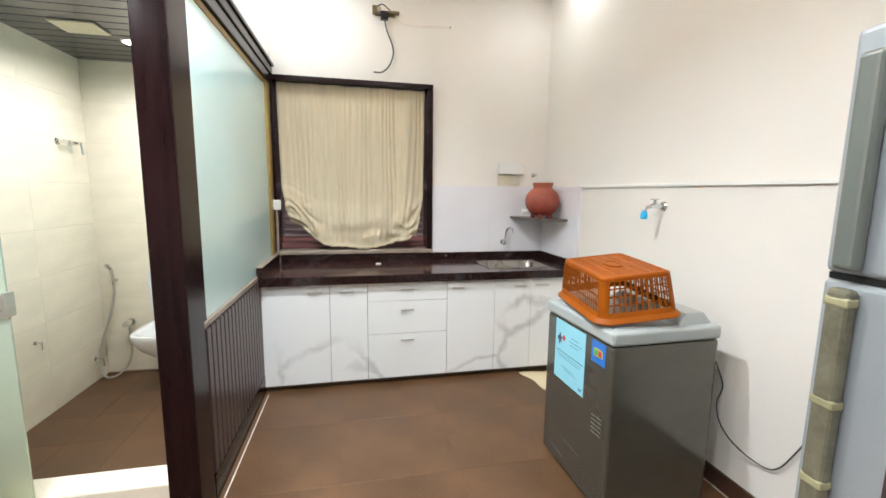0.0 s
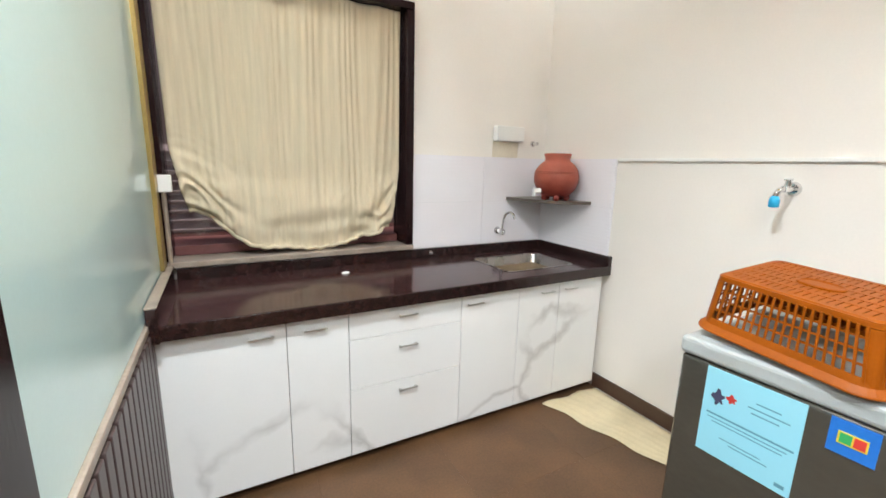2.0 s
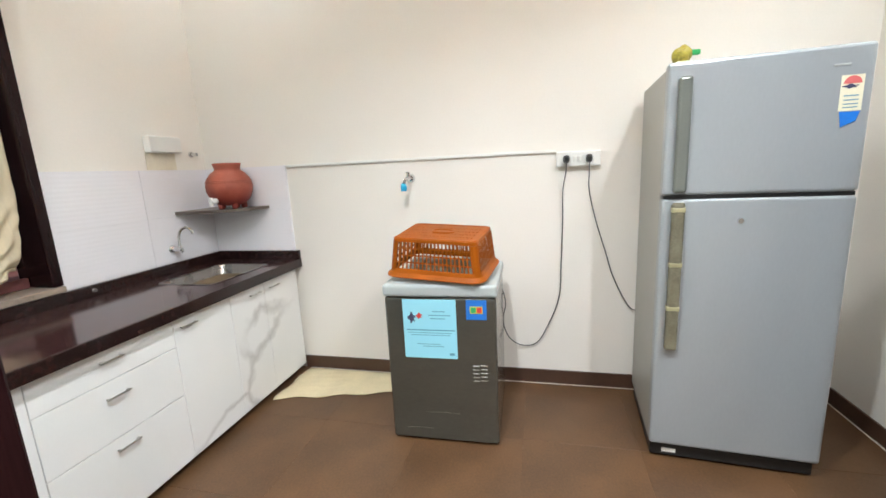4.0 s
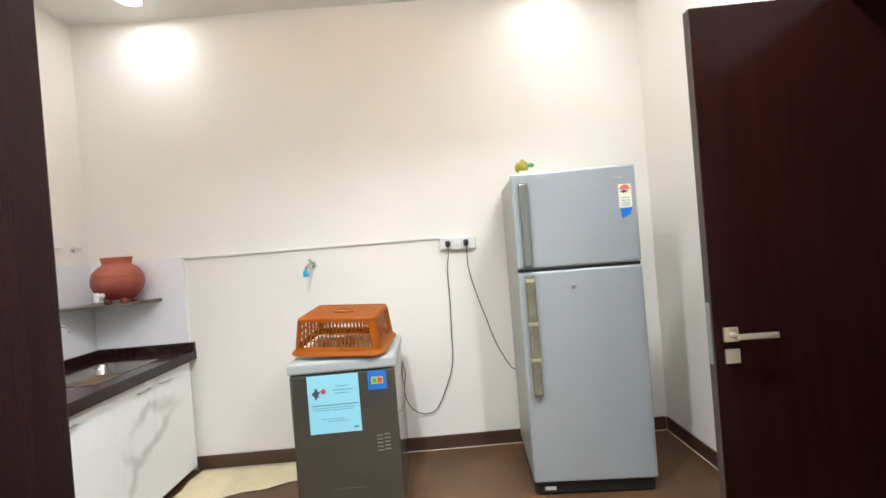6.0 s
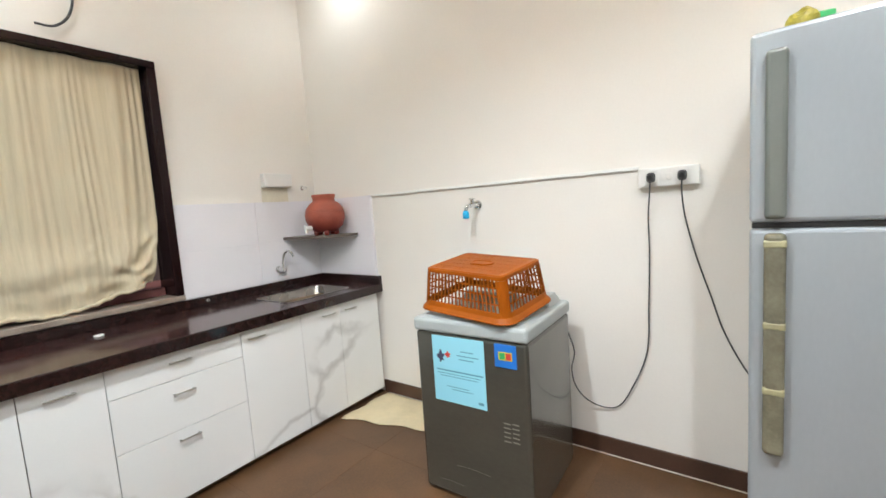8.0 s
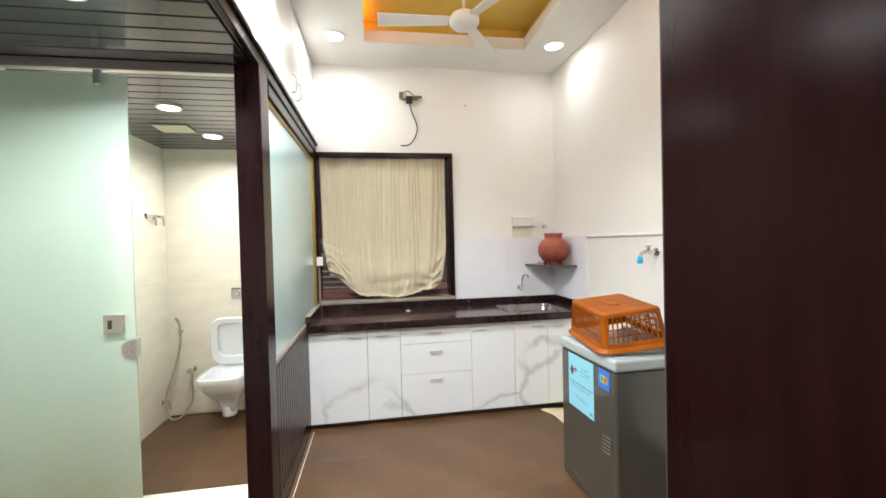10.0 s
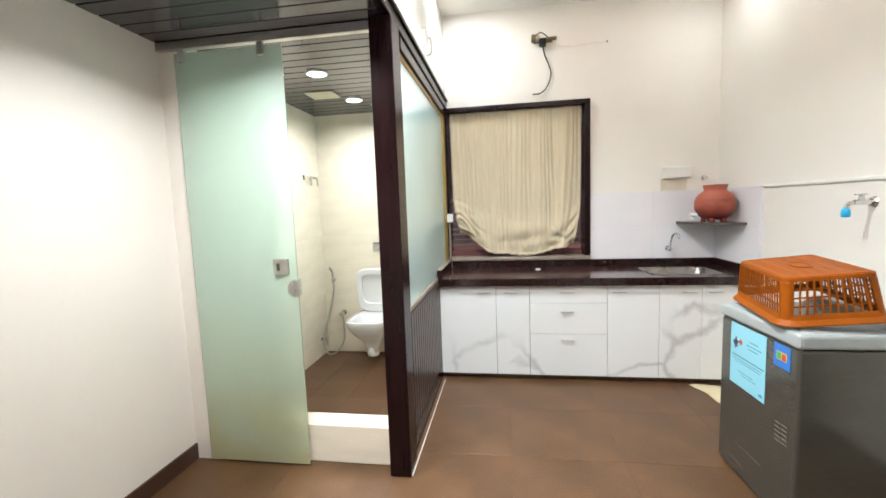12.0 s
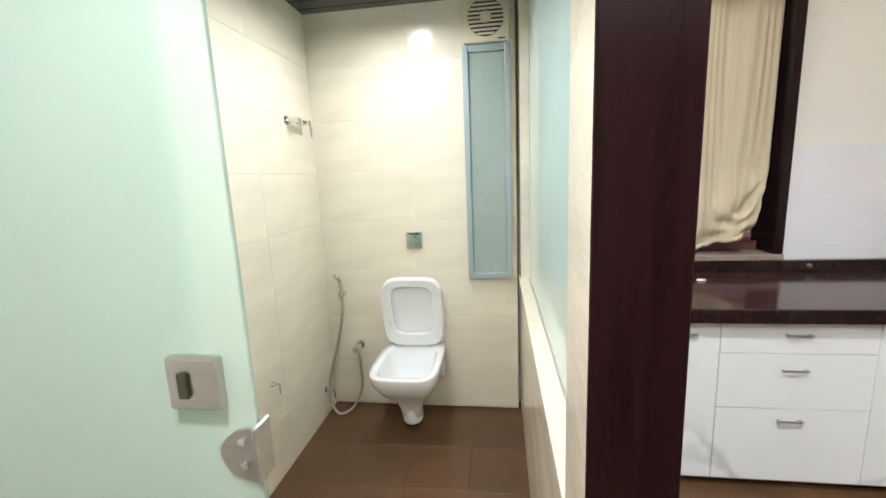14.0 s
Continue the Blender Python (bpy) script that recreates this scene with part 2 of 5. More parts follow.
def oval(hx, hy, z, cy=0.0, n=48, p=4.4):
    """A rounded-square outline."""
    out = []
    for k in range(n):
        a = 2 * math.pi * k / n
        c, s_ = math.cos(a), math.sin(a)
        out.append(Vector((hx * math.copysign(abs(c) ** (2 / p), c), cy + hy * math.copysign(abs(s_) ** (2 / p), s_), z)))
    return out


def loft(rows, cap0=True, cap1=True):
    b = bmesh.new()
    vs = [[b.verts.new(p) for p in r] for r in rows]
    for a, c in zip(vs, vs[1:]):
        for j in range(len(a)):
            b.faces.new((a[j], a[(j + 1) % len(a)], c[(j + 1) % len(a)], c[j]))
    if cap0:
        b.faces.new(vs[0][::-1])
    if cap1:
        b.faces.new(vs[-1])
    bmesh.ops.recalc_face_normals(b, faces=b.faces[:])
    return b


def structure(name, bm, material, label, category):
    return tagged(link_mesh(name, bm, material), label, category, kind="structure")


# ---------------------------------------------------------------- setting
XR, YB, YF, XL = 1.90, 3.93, -0.03, -1.75      # inner faces of the walls
PX0, PX1 = -0.60, -0.47                        # the washroom partition
floor = structure("floor", box(-2.2, 2.2, -3.2, 4.4, FLOOR - 0.2, FLOOR - 0.0012), M_GROUT, "dark brown tiled floor with fine joints", "floor")
structure("wall_east", box(XR, XR + 0.2, -3.0, YB + 0.25, FLOOR - 0.1, CEIL + 0.3), M_WALL, "cream painted plaster wall", "wall")
structure("wall_west", box(XL - 0.2, XL, -3.0, YB + 0.25, FLOOR - 0.1, CEIL + 0.3), M_WALL, "off-white painted plaster wall", "wall")
# Unseen end wall, added to shut off the passage.
structure("wall_south", box(XL, XR, -3.2, -3.0, FLOOR - 0.1, CEIL + 0.3), M_WALL, "plain cream wall added to close the unseen passage", "wall")
WX0, WX1, WZ0, WZ1 = -0.46, 0.80, 0.885, 2.285   # the window's opening
bm = box(XL, WX0, YB, YB + 0.2, FLOOR - 0.1, CEIL + 0.3)
box(WX1, XR, YB, YB + 0.2, FLOOR - 0.1, CEIL + 0.3, bm=bm)
box(WX0, WX1, YB, YB + 0.2, FLOOR - 0.1, WZ0, bm=bm)
box(WX0, WX1, YB, YB + 0.2, WZ1, CEIL + 0.3, bm=bm)
structure("wall_north", bm, M_WALL, "cream painted wall with a window opening", "wall")
DX0, DX1, DZ = -0.42, 0.56, 2.20                 # the doorway
# West of the doorway the wall is unseen, added to close the room.
bm = box(XL, DX0, YF - 0.2, YF, FLOOR - 0.1, CEIL + 0.3)
box(DX1, XR, YF - 0.2, YF, FLOOR - 0.1, CEIL + 0.3, bm=bm)
box(DX0, DX1, YF - 0.2, YF, DZ, CEIL + 0.3, bm=bm)
structure("wall_door", bm, M_WALL, "cream painted wall with the doorway", "wall")
# ceiling with its recessed tray
TX0, TX1, TY0, TY1, TUP = 0.02, 1.42, 0.75, 3.45, 0.19
bm = box(-2.0, TX0, -3.1, 4.1, CEIL, CEIL + 0.1)
box(TX1, 2.0, -3.1, 4.1, CEIL, CEIL + 0.1, bm=bm)
box(TX0, TX1, -3.1, TY0, CEIL, CEIL + 0.1, bm=bm)
box(TX0, TX1, TY1, 4.1, CEIL, CEIL + 0.1, bm=bm)
structure("ceiling", bm, M_CEIL, "white plaster ceiling round a recessed tray", "ceiling")
bm = box(TX0 - 0.1, TX1 + 0.1, TY0 - 0.1, TY1 + 0.1, CEIL + TUP, CEIL + TUP + 0.05)
box(TX0 - 0.1, TX0 - 0.05, TY0 - 0.1, TY1 + 0.1, CEIL + 0.1, CEIL + TUP, bm=bm)
box(TX1 + 0.05, TX1 + 0.1, TY0 - 0.1, TY1 + 0.1, CEIL + 0.1, CEIL + TUP, bm=bm)
box(TX0 - 0.05, TX1 + 0.05, TY0 - 0.1, TY0 - 0.05, CEIL + 0.1, CEIL + TUP, bm=bm)
box(TX0 - 0.05, TX1 + 0.05, TY1 + 0.05, TY1 + 0.1, CEIL + 0.1, CEIL + TUP, bm=bm)
structure("ceiling_tray", bm, M_GOLD, "mustard painted ceiling recess with amber cove light", "ceiling")
for px, py, sx, sy in ((TX0 - 0.03, (TY0 + TY1) / 2, 0.02, TY1 - TY0), ((TX0 + TX1) / 2, TY0 - 0.03, TX1 - TX0, 0.02)):
    strip = base("cove_light", pose(px, py, CEIL + 0.1), "amber strip light hidden in the ceiling recess", "strip light", "cove lights")
    part("diffuser", box(-sx / 2, sx / 2, -sy / 2, sy / 2, 0.0, 0.014, 0.003), M_COVE, strip)
    part("channel", box(-sx / 2 - 0.003, sx / 2 + 0.003, -sy / 2 - 0.003, sy / 2 + 0.003, -0.004, -0.001), M_WHITE, strip)
# washroom shell: tiled linings, kerb, low ceiling, loft above
BY, BX = 3.84, -0.585
structure("low_ceiling", box(XL, PX1 - 0.02, YF + 0.0, YB, LOW + 0.012, LOW + 0.05), M_SLAT, "glossy charcoal plank ceiling", "ceiling")
bm = bmesh.new()
y = YF + 0.002
while y < YB - 0.1:
    box(XL + 0.002, PX1 - 0.03, y, y + 0.094, LOW, LOW + 0.0115, 0.002, bm=bm, seg=1)
    y += 0.103
structure("ceiling_planks", bm, M_SLAT, "charcoal grooved planks of the low ceiling", "ceiling")
structure("wall_loft_front", box(PX1 - 0.045, PX1 - 0.019, YF, YB, LOW + 0.055, CEIL), M_WALL, "white carcass of the loft cupboards", "wall")
structure("washroom_kerb", box(-1.598, PX0 + 0.036, 2.08, 2.22, FLOOR, 0.19, 0.006), M_BTILE, "cream stone kerb at the washroom entry", "kerb")
structure("wall_lobby_return", box(XL, -1.60, 2.046, 2.149, FLOOR, LOW), M_WALL, "narrow off-white wall return beside the glass door", "wall")
bm = box(PX0 + 0.045, PX1 - 0.03, 2.16, YB, FLOOR, 0.80)
box(PX0 + 0.037, PX0 + 0.046, 2.001, 2.158, FLOOR, LOW, bm=bm)
box(PX0 + 0.045, PX1 - 0.03, 3.76, YB, 0.80, LOW, bm=bm)
structure("wall_partition", bm, M_BTILE, "thin partition between washroom and kitchen, tiled inside", "wall")
structure("partition_ledge", box(PX0 + 0.034, PX0 + 0.092, 2.16, BY, 0.8005, 0.812, 0.003), M_BTILE, "cream stone ledge under the frosted glass", "ledge")
wall_tiles = structure("wall_washroom_back", box(XL, PX0 + 0.028, BY + 0.014, YB - 0.001, FLOOR, LOW), M_BGROUT, "cream glazed tiles on the washroom back wall", "wall")
wall_tiles_side = structure("wall_washroom_side", box(XL + 0.001, XL + 0.012, 2.15, BY + 0.013, FLOOR, LOW), M_BGROUT, "cream glazed tiles on the washroom side wall", "wall")


# ---------------------------------------------------------------- window, curtain, partition glass
def window():
    w = base("window_1", pose(0, 0, 0), "window in a dark brown wooden frame", "window", kind="structure")
    y0, y1, t = 3.885, 4.10, 0.065
    part("frame_top", box(-0.49, 0.83, y0, y1, 2.260, 2.30, 0.004), M_WOOD, w)
    part("frame_right", box(0.782, 0.83, y0, y1, 0.905, 2.258, 0.004), M_WOOD, w)
    part("frame_left", box(-0.49, -0.452, y0, y1, 0.905, 2.258, 0.004), M_WOOD, w)
    part("window_sill", box(-0.49, 0.83, y0 - 0.012, y1, 0.873, 0.903, 0.004), M_SILL, w, "pinkish grey stone sill")
    part("sash_rail", box(-0.450, 0.780, 4.03, 4.06, 0.905, 0.955, 0.003), M_MAROON, w)
    part("mullion", box(0.13, 0.19, 4.03, 4.06, 1.002, 2.258, 0.003), M_WOOD, w)
    for a, b in ((-0.450, 0.128), (0.192, 0.780)):
        g = part("pane", box(a, b, 4.04, 4.046, 1.002, 2.258), M_PANE, w, "dim window pane")
        g.visible_shadow = False


def curtain():
    """A ribbed cream cloth hung in the opening, its hem gathered up and sagging."""
    b = bmesh.new()
    nx, nz = 220, 90
    grid = []
    for j in range(nz + 1):
        v = j / nz
        row = []
        for i in range(nx + 1):
            u = i / nx
            hem = 0.165 * math.exp(-((u - 0.02) / 0.17) ** 2) + 0.06 * math.exp(-((u - 1.0) / 0.10) ** 2) + 0.03 * math.exp(-((u - 0.85) / 0.06) ** 2)
            zb = 0.925 + hem + 0.05 * (abs(u - 0.55) / 0.5) ** 2
            z = 2.256 - v * (2.256 - zb)
            low = max(0.0, (v - 0.72) / 0.28)
            x = -0.435 + 1.20 * u + 0.04 * v * (1 - 2 * u) * (0.4 + low) + 0.03 * low * (0.5 - u)
            bag = low ** 1.5
            y = 3.955 - 0.012 - (0.0012 + 0.0030 * (0.5 + noise.noise(Vector((u * 14, v * 1.5, 5.0))))) * math.sin(u * 175 + 9 * noise.noise(Vector((u * 7, v * 0.8, 1.0)))) * (1 - 0.5 * bag) - 0.008 * math.sin(u * 37 + v)
            y -= 0.055 * math.sin(math.pi * min(1, low * 0.85)) * 0.45 + 0.024 * bag * math.sin(34 * v + 7 * u + 16 * abs(u - 0.55)) * (0.4 + abs(u - 0.5))
            y += 0.045 * bag * noise.noise(Vector((u * 9, v * 14, 2.0)))
            for cu, cv in ((0.03, 0.90), (0.95, 0.95)):
                d = math.hypot((u - cu) * 1.15, (v - cv) * 1.3)
                y -= 0.027 * math.sin(d * 48 + 9 * noise.noise(Vector((u * 6, v * 9, cu)))) * math.exp(-d / 0.13)
            z += 0.02 * bag * noise.noise(Vector((u * 6, v * 6, 9.0)))
            row.append(b.verts.new((x, y, z)))
        grid.append(row)
    for j in range(nz):
        for i in range(nx):
            b.faces.new((grid[j][i], grid[j + 1][i], grid[j + 1][i + 1], grid[j][i + 1]))
    hem = [v.co + Vector((0, -0.004 + 0.006 * math.sin(i * 0.9), 0.004 * math.sin(i * 2.1))) for i, v in enumerate(grid[nz][::5])]
    tube(hem, 0.011, 8, 4, bm=b)
    c = link_mesh("curtain", b, M_CLOTH, smooth=True)
    so = c.modifiers.new("cloth", "SOLIDIFY")
    so.thickness = 0.004
    tagged(c, "cream ribbed curtain with a gathered sagging hem", "curtain")


M_CLOTH = mat("cream_ribbed_cloth", (0.62, 0.525, 0.365), rough=0.9, var=0.09, scale=5, fine=60, stretch=(14, 1, 0.8), bump=0.3, bscale=70)
M_PANE = mat("window_pane", (0.6, 0.6, 0.6), rough=0.05, var=0.02)
M_PANE.node_tree.nodes["Principled BSDF"].inputs["Transmission Weight"].default_value = 1.0
M_MAROON = mat("maroon_outer_ledge", (0.16, 0.055, 0.05), rough=0.5, var=0.25)
M_PINK = mat("pale_pink_paint", (0.66, 0.52, 0.52), rough=0.6, var=0.1)
M_OUT = mat("pinkish_outer_wall", (0.50, 0.36, 0.34), rough=0.8, var=0.15, scale=4)
window()
curtain()
structure("outer_ledge", box(-0.9, 1.2, 4.14, 4.62, 0.80, 0.94, 0.01), M_MAROON, "maroon ledge outside the window", "ledge")
sh = base("outer_shutter", pose(0, 4.55, 0.941), "pale pink slatted shutter outside the window", "shutter")
part("stile", box(-0.55, -0.51, 0, 0.03, 0, 0.55, 0.003), M_PINK, sh)
part("stile", box(0.85, 0.89, 0, 0.03, 0, 0.55, 0.003), M_PINK, sh)
for k in range(9):
    part("slat", box(-0.509, 0.849, -0.005, 0.005, -0.025, 0.025, 0.002), M_PINK, sh).matrix_local = pose(0, 0.015, 0.04 + k * 0.06, -38, 0, 0)
structure("outer_wall", box(-1.5, 1.8, 4.9, 5.0, 0.0, 3.0), M_OUT, "pinkish wall outside the window", "wall")


def partition_front():
    p = base("partition_screen", pose(0, 0, FLOOR), "dark wooden partition screen with an aqua frosted pane", "partition")
    z = -FLOOR
    part("post", box(PX0 + 0.047, PX1 + 0.018, 2.0, 2.145, 0.0, LOW + z, 0.006), M_WOOD, p, "glossy dark brown post")
    part("post_moulding", box(PX1 - 0.028, PX1 + 0.004, 2.147, 2.19, 0.0, LOW + z, 0.004), M_WOOD, p)
    part("post_bead", box(PX1 - 0.028, PX1 - 0.004, 2.192, 2.225, 0.0, LOW + z, 0.005), M_WOOD, p)
    part("inner_stile", box(PX1 - 0.028, PX1 - 0.012, 2.227, 2.278, 0.80 + z, 2.20 + z, 0.004), M_WOOD, p)
    part("top_rail", box(PX1 - 0.028, PX1 + 0.004, 2.227, 3.87, 2.23 + z, LOW + z - 0.001, 0.004), M_WOOD, p)
    part("inner_rail", box(PX1 - 0.028, PX1 - 0.012, 2.28, 3.75, 2.195 + z, 2.228 + z, 0.004), M_BRASS, p, "dull gold beading")
    part("far_stile", box(PX1 - 0.028, PX1 - 0.002, 3.76, 3.87, 0.89 + z, 2.226 + z, 0.004), M_BRASS, p, "dull gold beading")
    part("glass_pane", box(PX1 - 0.026, PX1 - 0.018, 2.28, 3.756, 0.825 + z, 2.193 + z, 0.001), M_GLASSB, p, "aqua frosted glass pane")
    part("inner_pane", box(PX1 - 0.036, PX1 - 0.0285, 2.16, 3.756, 0.815 + z, LOW + z - 0.002, 0.001), M_GLASSB, p, "aqua frosted glass pane")
    part("front_board", box(PX0 + 0.036, PX1 + 0.019, 1.992, 1.9995, 0.0, LOW + z, 0.003), M_WOOD, p)
    part("bottom_bead", box(PX1 - 0.028, PX1 - 0.006, 2.228, 3.23, 0.795 + z, 0.823 + z, 0.004), M_SILL, p)
    part("back_board", box(PX1 - 0.028, PX1 - 0.016, 2.228, 3.30, 0.0, 0.793 + z, 0.001), M_FLUTE, p)
    part("kick_board", box(PX1 - 0.014, PX1 - 0.002, 2.228, 3.29, 0.0, 0.13, 0.002), M_WOOD, p)
    y = 2.236
    slat = None
    while y < 3.24:
        if slat is None:
            slat = part("flute", box(PX1 - 0.0155, PX1 - 0.001, 0, 0.050, 0.134, 0.79 + z, 0.004, seg=2), M_FLUTE, p)
            slat.location.y = y
        else:
            s = new("flute", slat.data)
            s.parent = p
            s.location.y = y
        y += 0.0615


partition_front()


def loft_beam():
    b = base("loft_trim", pose(0, 0, 0), "dark wooden trim under the loft cupboards", "trim", kind="structure")
    part("fascia", box(PX1 - 0.018, PX1 + 0.015, YF + 0.002, YB - 0.002, LOW - 0.0, LOW + 0.06, 0.006), M_WOOD, b)
    part("lip", box(PX1 - 0.018, PX1 + 0.03, YF + 0.002, YB - 0.002, LOW + 0.061, LOW + 0.085, 0.006), M_WOOD, b)


loft_beam()


def loft_door(y0, y1, handle_y):
    d = base("loft_cupboard", pose(PX1 - 0.018, y0, LOW + 0.09), "glossy white loft cupboard door with a bow handle", "cupboard", "loft cupboards")
    part("door", box(0, 0.02, 0.002, y1 - y0 - 0.002, 0, CEIL - LOW - 0.095, 0.003), M_LOFT, d)
    hy = handle_y - y0
    part("handle", tube([(0.02, hy, 0.10), (0.045, hy + 0.005, 0.11), (0.05, hy, 0.16), (0.045, hy - 0.005, 0.21), (0.02, hy, 0.22)], 0.006, 8, 5), M_STEEL, d, "steel bow handle", smooth=True)


M_LOFT = mat("glossy_white_laminate", (0.82, 0.79, 0.73), rough=0.12, var=0.02, coat=0.4)
for a, b, h in ((YF + 0.004, 0.95, 0.86), (0.95, 1.93, 1.04), (1.93, 2.98, 2.9), (2.98, YB - 0.004, 3.07)):
    loft_door(a, b, h)


# ---------------------------------------------------------------- kitchen run
CF, CT, CB = 3.25, 0.808, 0.748      # counter front, top and underside


def handle(parent, x, y, z, width=0.10):
    bm = box(x - width / 2, x + width / 2, y - 0.019, y - 0.012, z - 0.0035, z + 0.0035, 0.002)
    for s in (-1, 1):
        box(x + s * (width / 2 - 0.008) - 0.004, x + s * (width / 2 - 0.008) + 0.004, y - 0.014, y, z - 0.003, z + 0.003, 0.001, bm=bm)
    part("handle", bm, M_STEEL, parent, "brushed steel bar handle")


def cabinet(name, x0, x1, fronts, label, group="kitchen cabinets"):
    """A base unit; fronts are (x0, x1, z0, z1, handle x, handle z)."""
    c = base(name, pose(x0, CF + 0.03, FLOOR), label, "cabinet", group)
    z = -FLOOR
    part("body", box(0.002, x1 - x0 - 0.002, 0.021, 0.62, 0.036, CB + z - 0.002), M_CARCASS, c)
    part("plinth", box(0.0, x1 - x0, 0.05, 0.07, 0.0, 0.035), M_CARCASS, c)
    for a, b, u, v, hx, hz in fronts:
        f = part("drawer_front" if "drawer" in name else "door", box(a - x0 + 0.0015, b - x0 - 0.0015, 0.0, 0.019, u + z + 0.0015, v + z - 0.0015, 0.0015, seg=1), M_MARBLE, c)
        handle(f, hx - x0, 0.0, hz + z)


ZB, ZT = 0.012, CB - 0.004
cabinet("base_cabinet", -0.482, 0.245, [(-0.482, -0.02, ZB, ZT, -0.118, 0.69), (-0.02, 0.245, ZB, ZT, 0.10, 0.69)], "white marble-look base cabinet with two doors")
cabinet("drawer_cabinet", 0.245, 0.838, [(0.245, 0.838, 0.604, ZT, 0.535, 0.69), (0.245, 0.838, 0.355, 0.604, 0.535, 0.535), (0.245, 0.838, ZB, 0.355, 0.535, 0.305)], "white marble-look cabinet with three drawers")
cabinet("base_cabinet", 0.838, 1.215, [(0.838, 1.215, ZB, ZT, 0.92, 0.69)], "white marble-look base cabinet with one door")
cabinet("sink_cabinet", 1.215, 1.875, [(1.215, 1.515, ZB, ZT, 1.42, 0.69), (1.515, 1.875, ZB, ZT, 1.605, 0.69)], "white marble-look sink cabinet with two doors")
SX0, SX1, SY0, SY1 = 1.20, 1.70, 3.37, 3.74


def counter():
    c = base("countertop", pose(0, 0, 0), "polished dark brown granite worktop with an upstand", "countertop")
    b = bmesh.new()
    xs, ys = (-0.45, SX0, SX1, 1.898), (CF + 0.002, SY0, SY1, YB - 0.002)
    g = [[b.verts.new((x, y, CT)) for x in xs] for y in ys]
    for j in range(3):
        for i in range(3):
            if (i, j) != (1, 1):
                b.faces.new((g[j][i], g[j][i + 1], g[j + 1][i + 1], g[j + 1][i]))
    low = bmesh.ops.extrude_face_region(b, geom=b.faces[:])
    for v in low["geom"]:
        if isinstance(v, bmesh.types.BMVert):
            v.co.z -= 0.03
    bmesh.ops.recalc_face_normals(b, faces=b.faces[:])
    part("slab", b, M_GRANITE, c)
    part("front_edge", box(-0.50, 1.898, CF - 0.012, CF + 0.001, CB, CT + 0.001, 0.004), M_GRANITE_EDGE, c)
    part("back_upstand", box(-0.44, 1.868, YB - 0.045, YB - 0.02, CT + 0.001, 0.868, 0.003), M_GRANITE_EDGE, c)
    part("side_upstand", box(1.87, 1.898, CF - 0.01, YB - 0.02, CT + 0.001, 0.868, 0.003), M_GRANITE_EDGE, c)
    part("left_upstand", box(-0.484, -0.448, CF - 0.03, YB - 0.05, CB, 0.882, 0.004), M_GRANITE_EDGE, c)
    part("left_upstand_cap", box(-0.485, -0.447, CF - 0.032, YB - 0.052, 0.8825, 0.887, 0.001), M_SILL, c)


counter()


M_SINK = mat("dull_sink_steel", (0.30, 0.28, 0.26), rough=0.28, metal=1.0, var=0.1)


def sink():
    s = base("kitchen_sink", pose((SX0 + SX1) / 2, (SY0 + SY1) / 2, CT), "stainless steel sink set in the worktop", "sink")
    hx, hy, d, t = (SX1 - SX0) / 2, (SY1 - SY0) / 2, 0.17, 0.002
    b = bmesh.new()
    rings = []
    for grow, z, r in ((0.012, 0.002, 0.05), (0.0, 0.003, 0.05), (-0.004, -0.005, 0.05), (-0.015, -d + 0.03, 0.06), (-0.05, -d, 0.05)):
        ring = []
        for k in range(32):
            a = 2 * math.pi * (k + 0.5) / 32
            cx, cy = math.copysign(hx + grow - r, math.cos(a)), math.copysign(hy + grow - r, math.sin(a))
            ring.append(b.verts.new((cx + r * math.cos(a), cy + r * math.sin(a), z)))
        rings.append(ring)
    for a, c in zip(rings, rings[1:]):
        for k in range(32):
            b.faces.new((a[k], a[(k + 1) % 32], c[(k + 1) % 32], c[k]))
    b.faces.new(rings[-1])
    bmesh.ops.recalc_face_normals(b, faces=b.faces[:])
    part("bowl", b, M_SINK, s, smooth=True)
    part("drain", cyl(0.045, 0.04, -d + 0.001, -d + 0.006), M_CHROME, s, "chrome waste with a strainer")


sink()

# ribbed white tiles above the worktop
splash = structure("splashback", box(0.832, XR - 0.004, YB - 0.012, YB - 0.0005, 0.868, 1.462), M_TILE, "white ribbed tiles above the worktop", "wall tiles")
splash_side = structure("splashback_side", box(XR - 0.012, XR - 0.0005, 3.275, YB - 0.013, 0.868, 1.462), M_TILE, "white ribbed tiles on the side wall", "wall tiles")


def ribbed(w, h):
    """A tile whose face waves in fine horizontal ribs; it lies in x and z, facing -y."""
    b = bmesh.new()
    n = int(h / 0.006)
    pts = [(0.0, 0.0)] + [(k * h / n, -0.004 - 0.0002 * math.sin(k * math.pi / 2)) for k in range(n + 1)] + [(h, 0.0)]
    a = [b.verts.new((0.001, q, z)) for z, q in pts]
    c = [b.verts.new((w - 0.001, q, z)) for z, q in pts]
    for k in range(len(pts) - 1):
        b.faces.new((a[k], c[k], c[k + 1], a[k + 1]))
    b.faces.new(a)
    b.faces.new(c[::-1])
    bmesh.ops.recalc_face_normals(b, faces=b.faces[:])
    return b


for j in range(2):
    for k in range(2):
        t = part("tile", ribbed(0.53, 0.295), M_TILE, splash)
        t.location = (0.832 + k * 0.531, YB - 0.0125, 0.869 + j * 0.297)
    t = part("tile", ribbed(0.635, 0.295), M_TILE, splash_side)
    t.matrix_local = pose(XR - 0.0125, YB - 0.018, 0.869 + j * 0.297, 0, 0, -90)


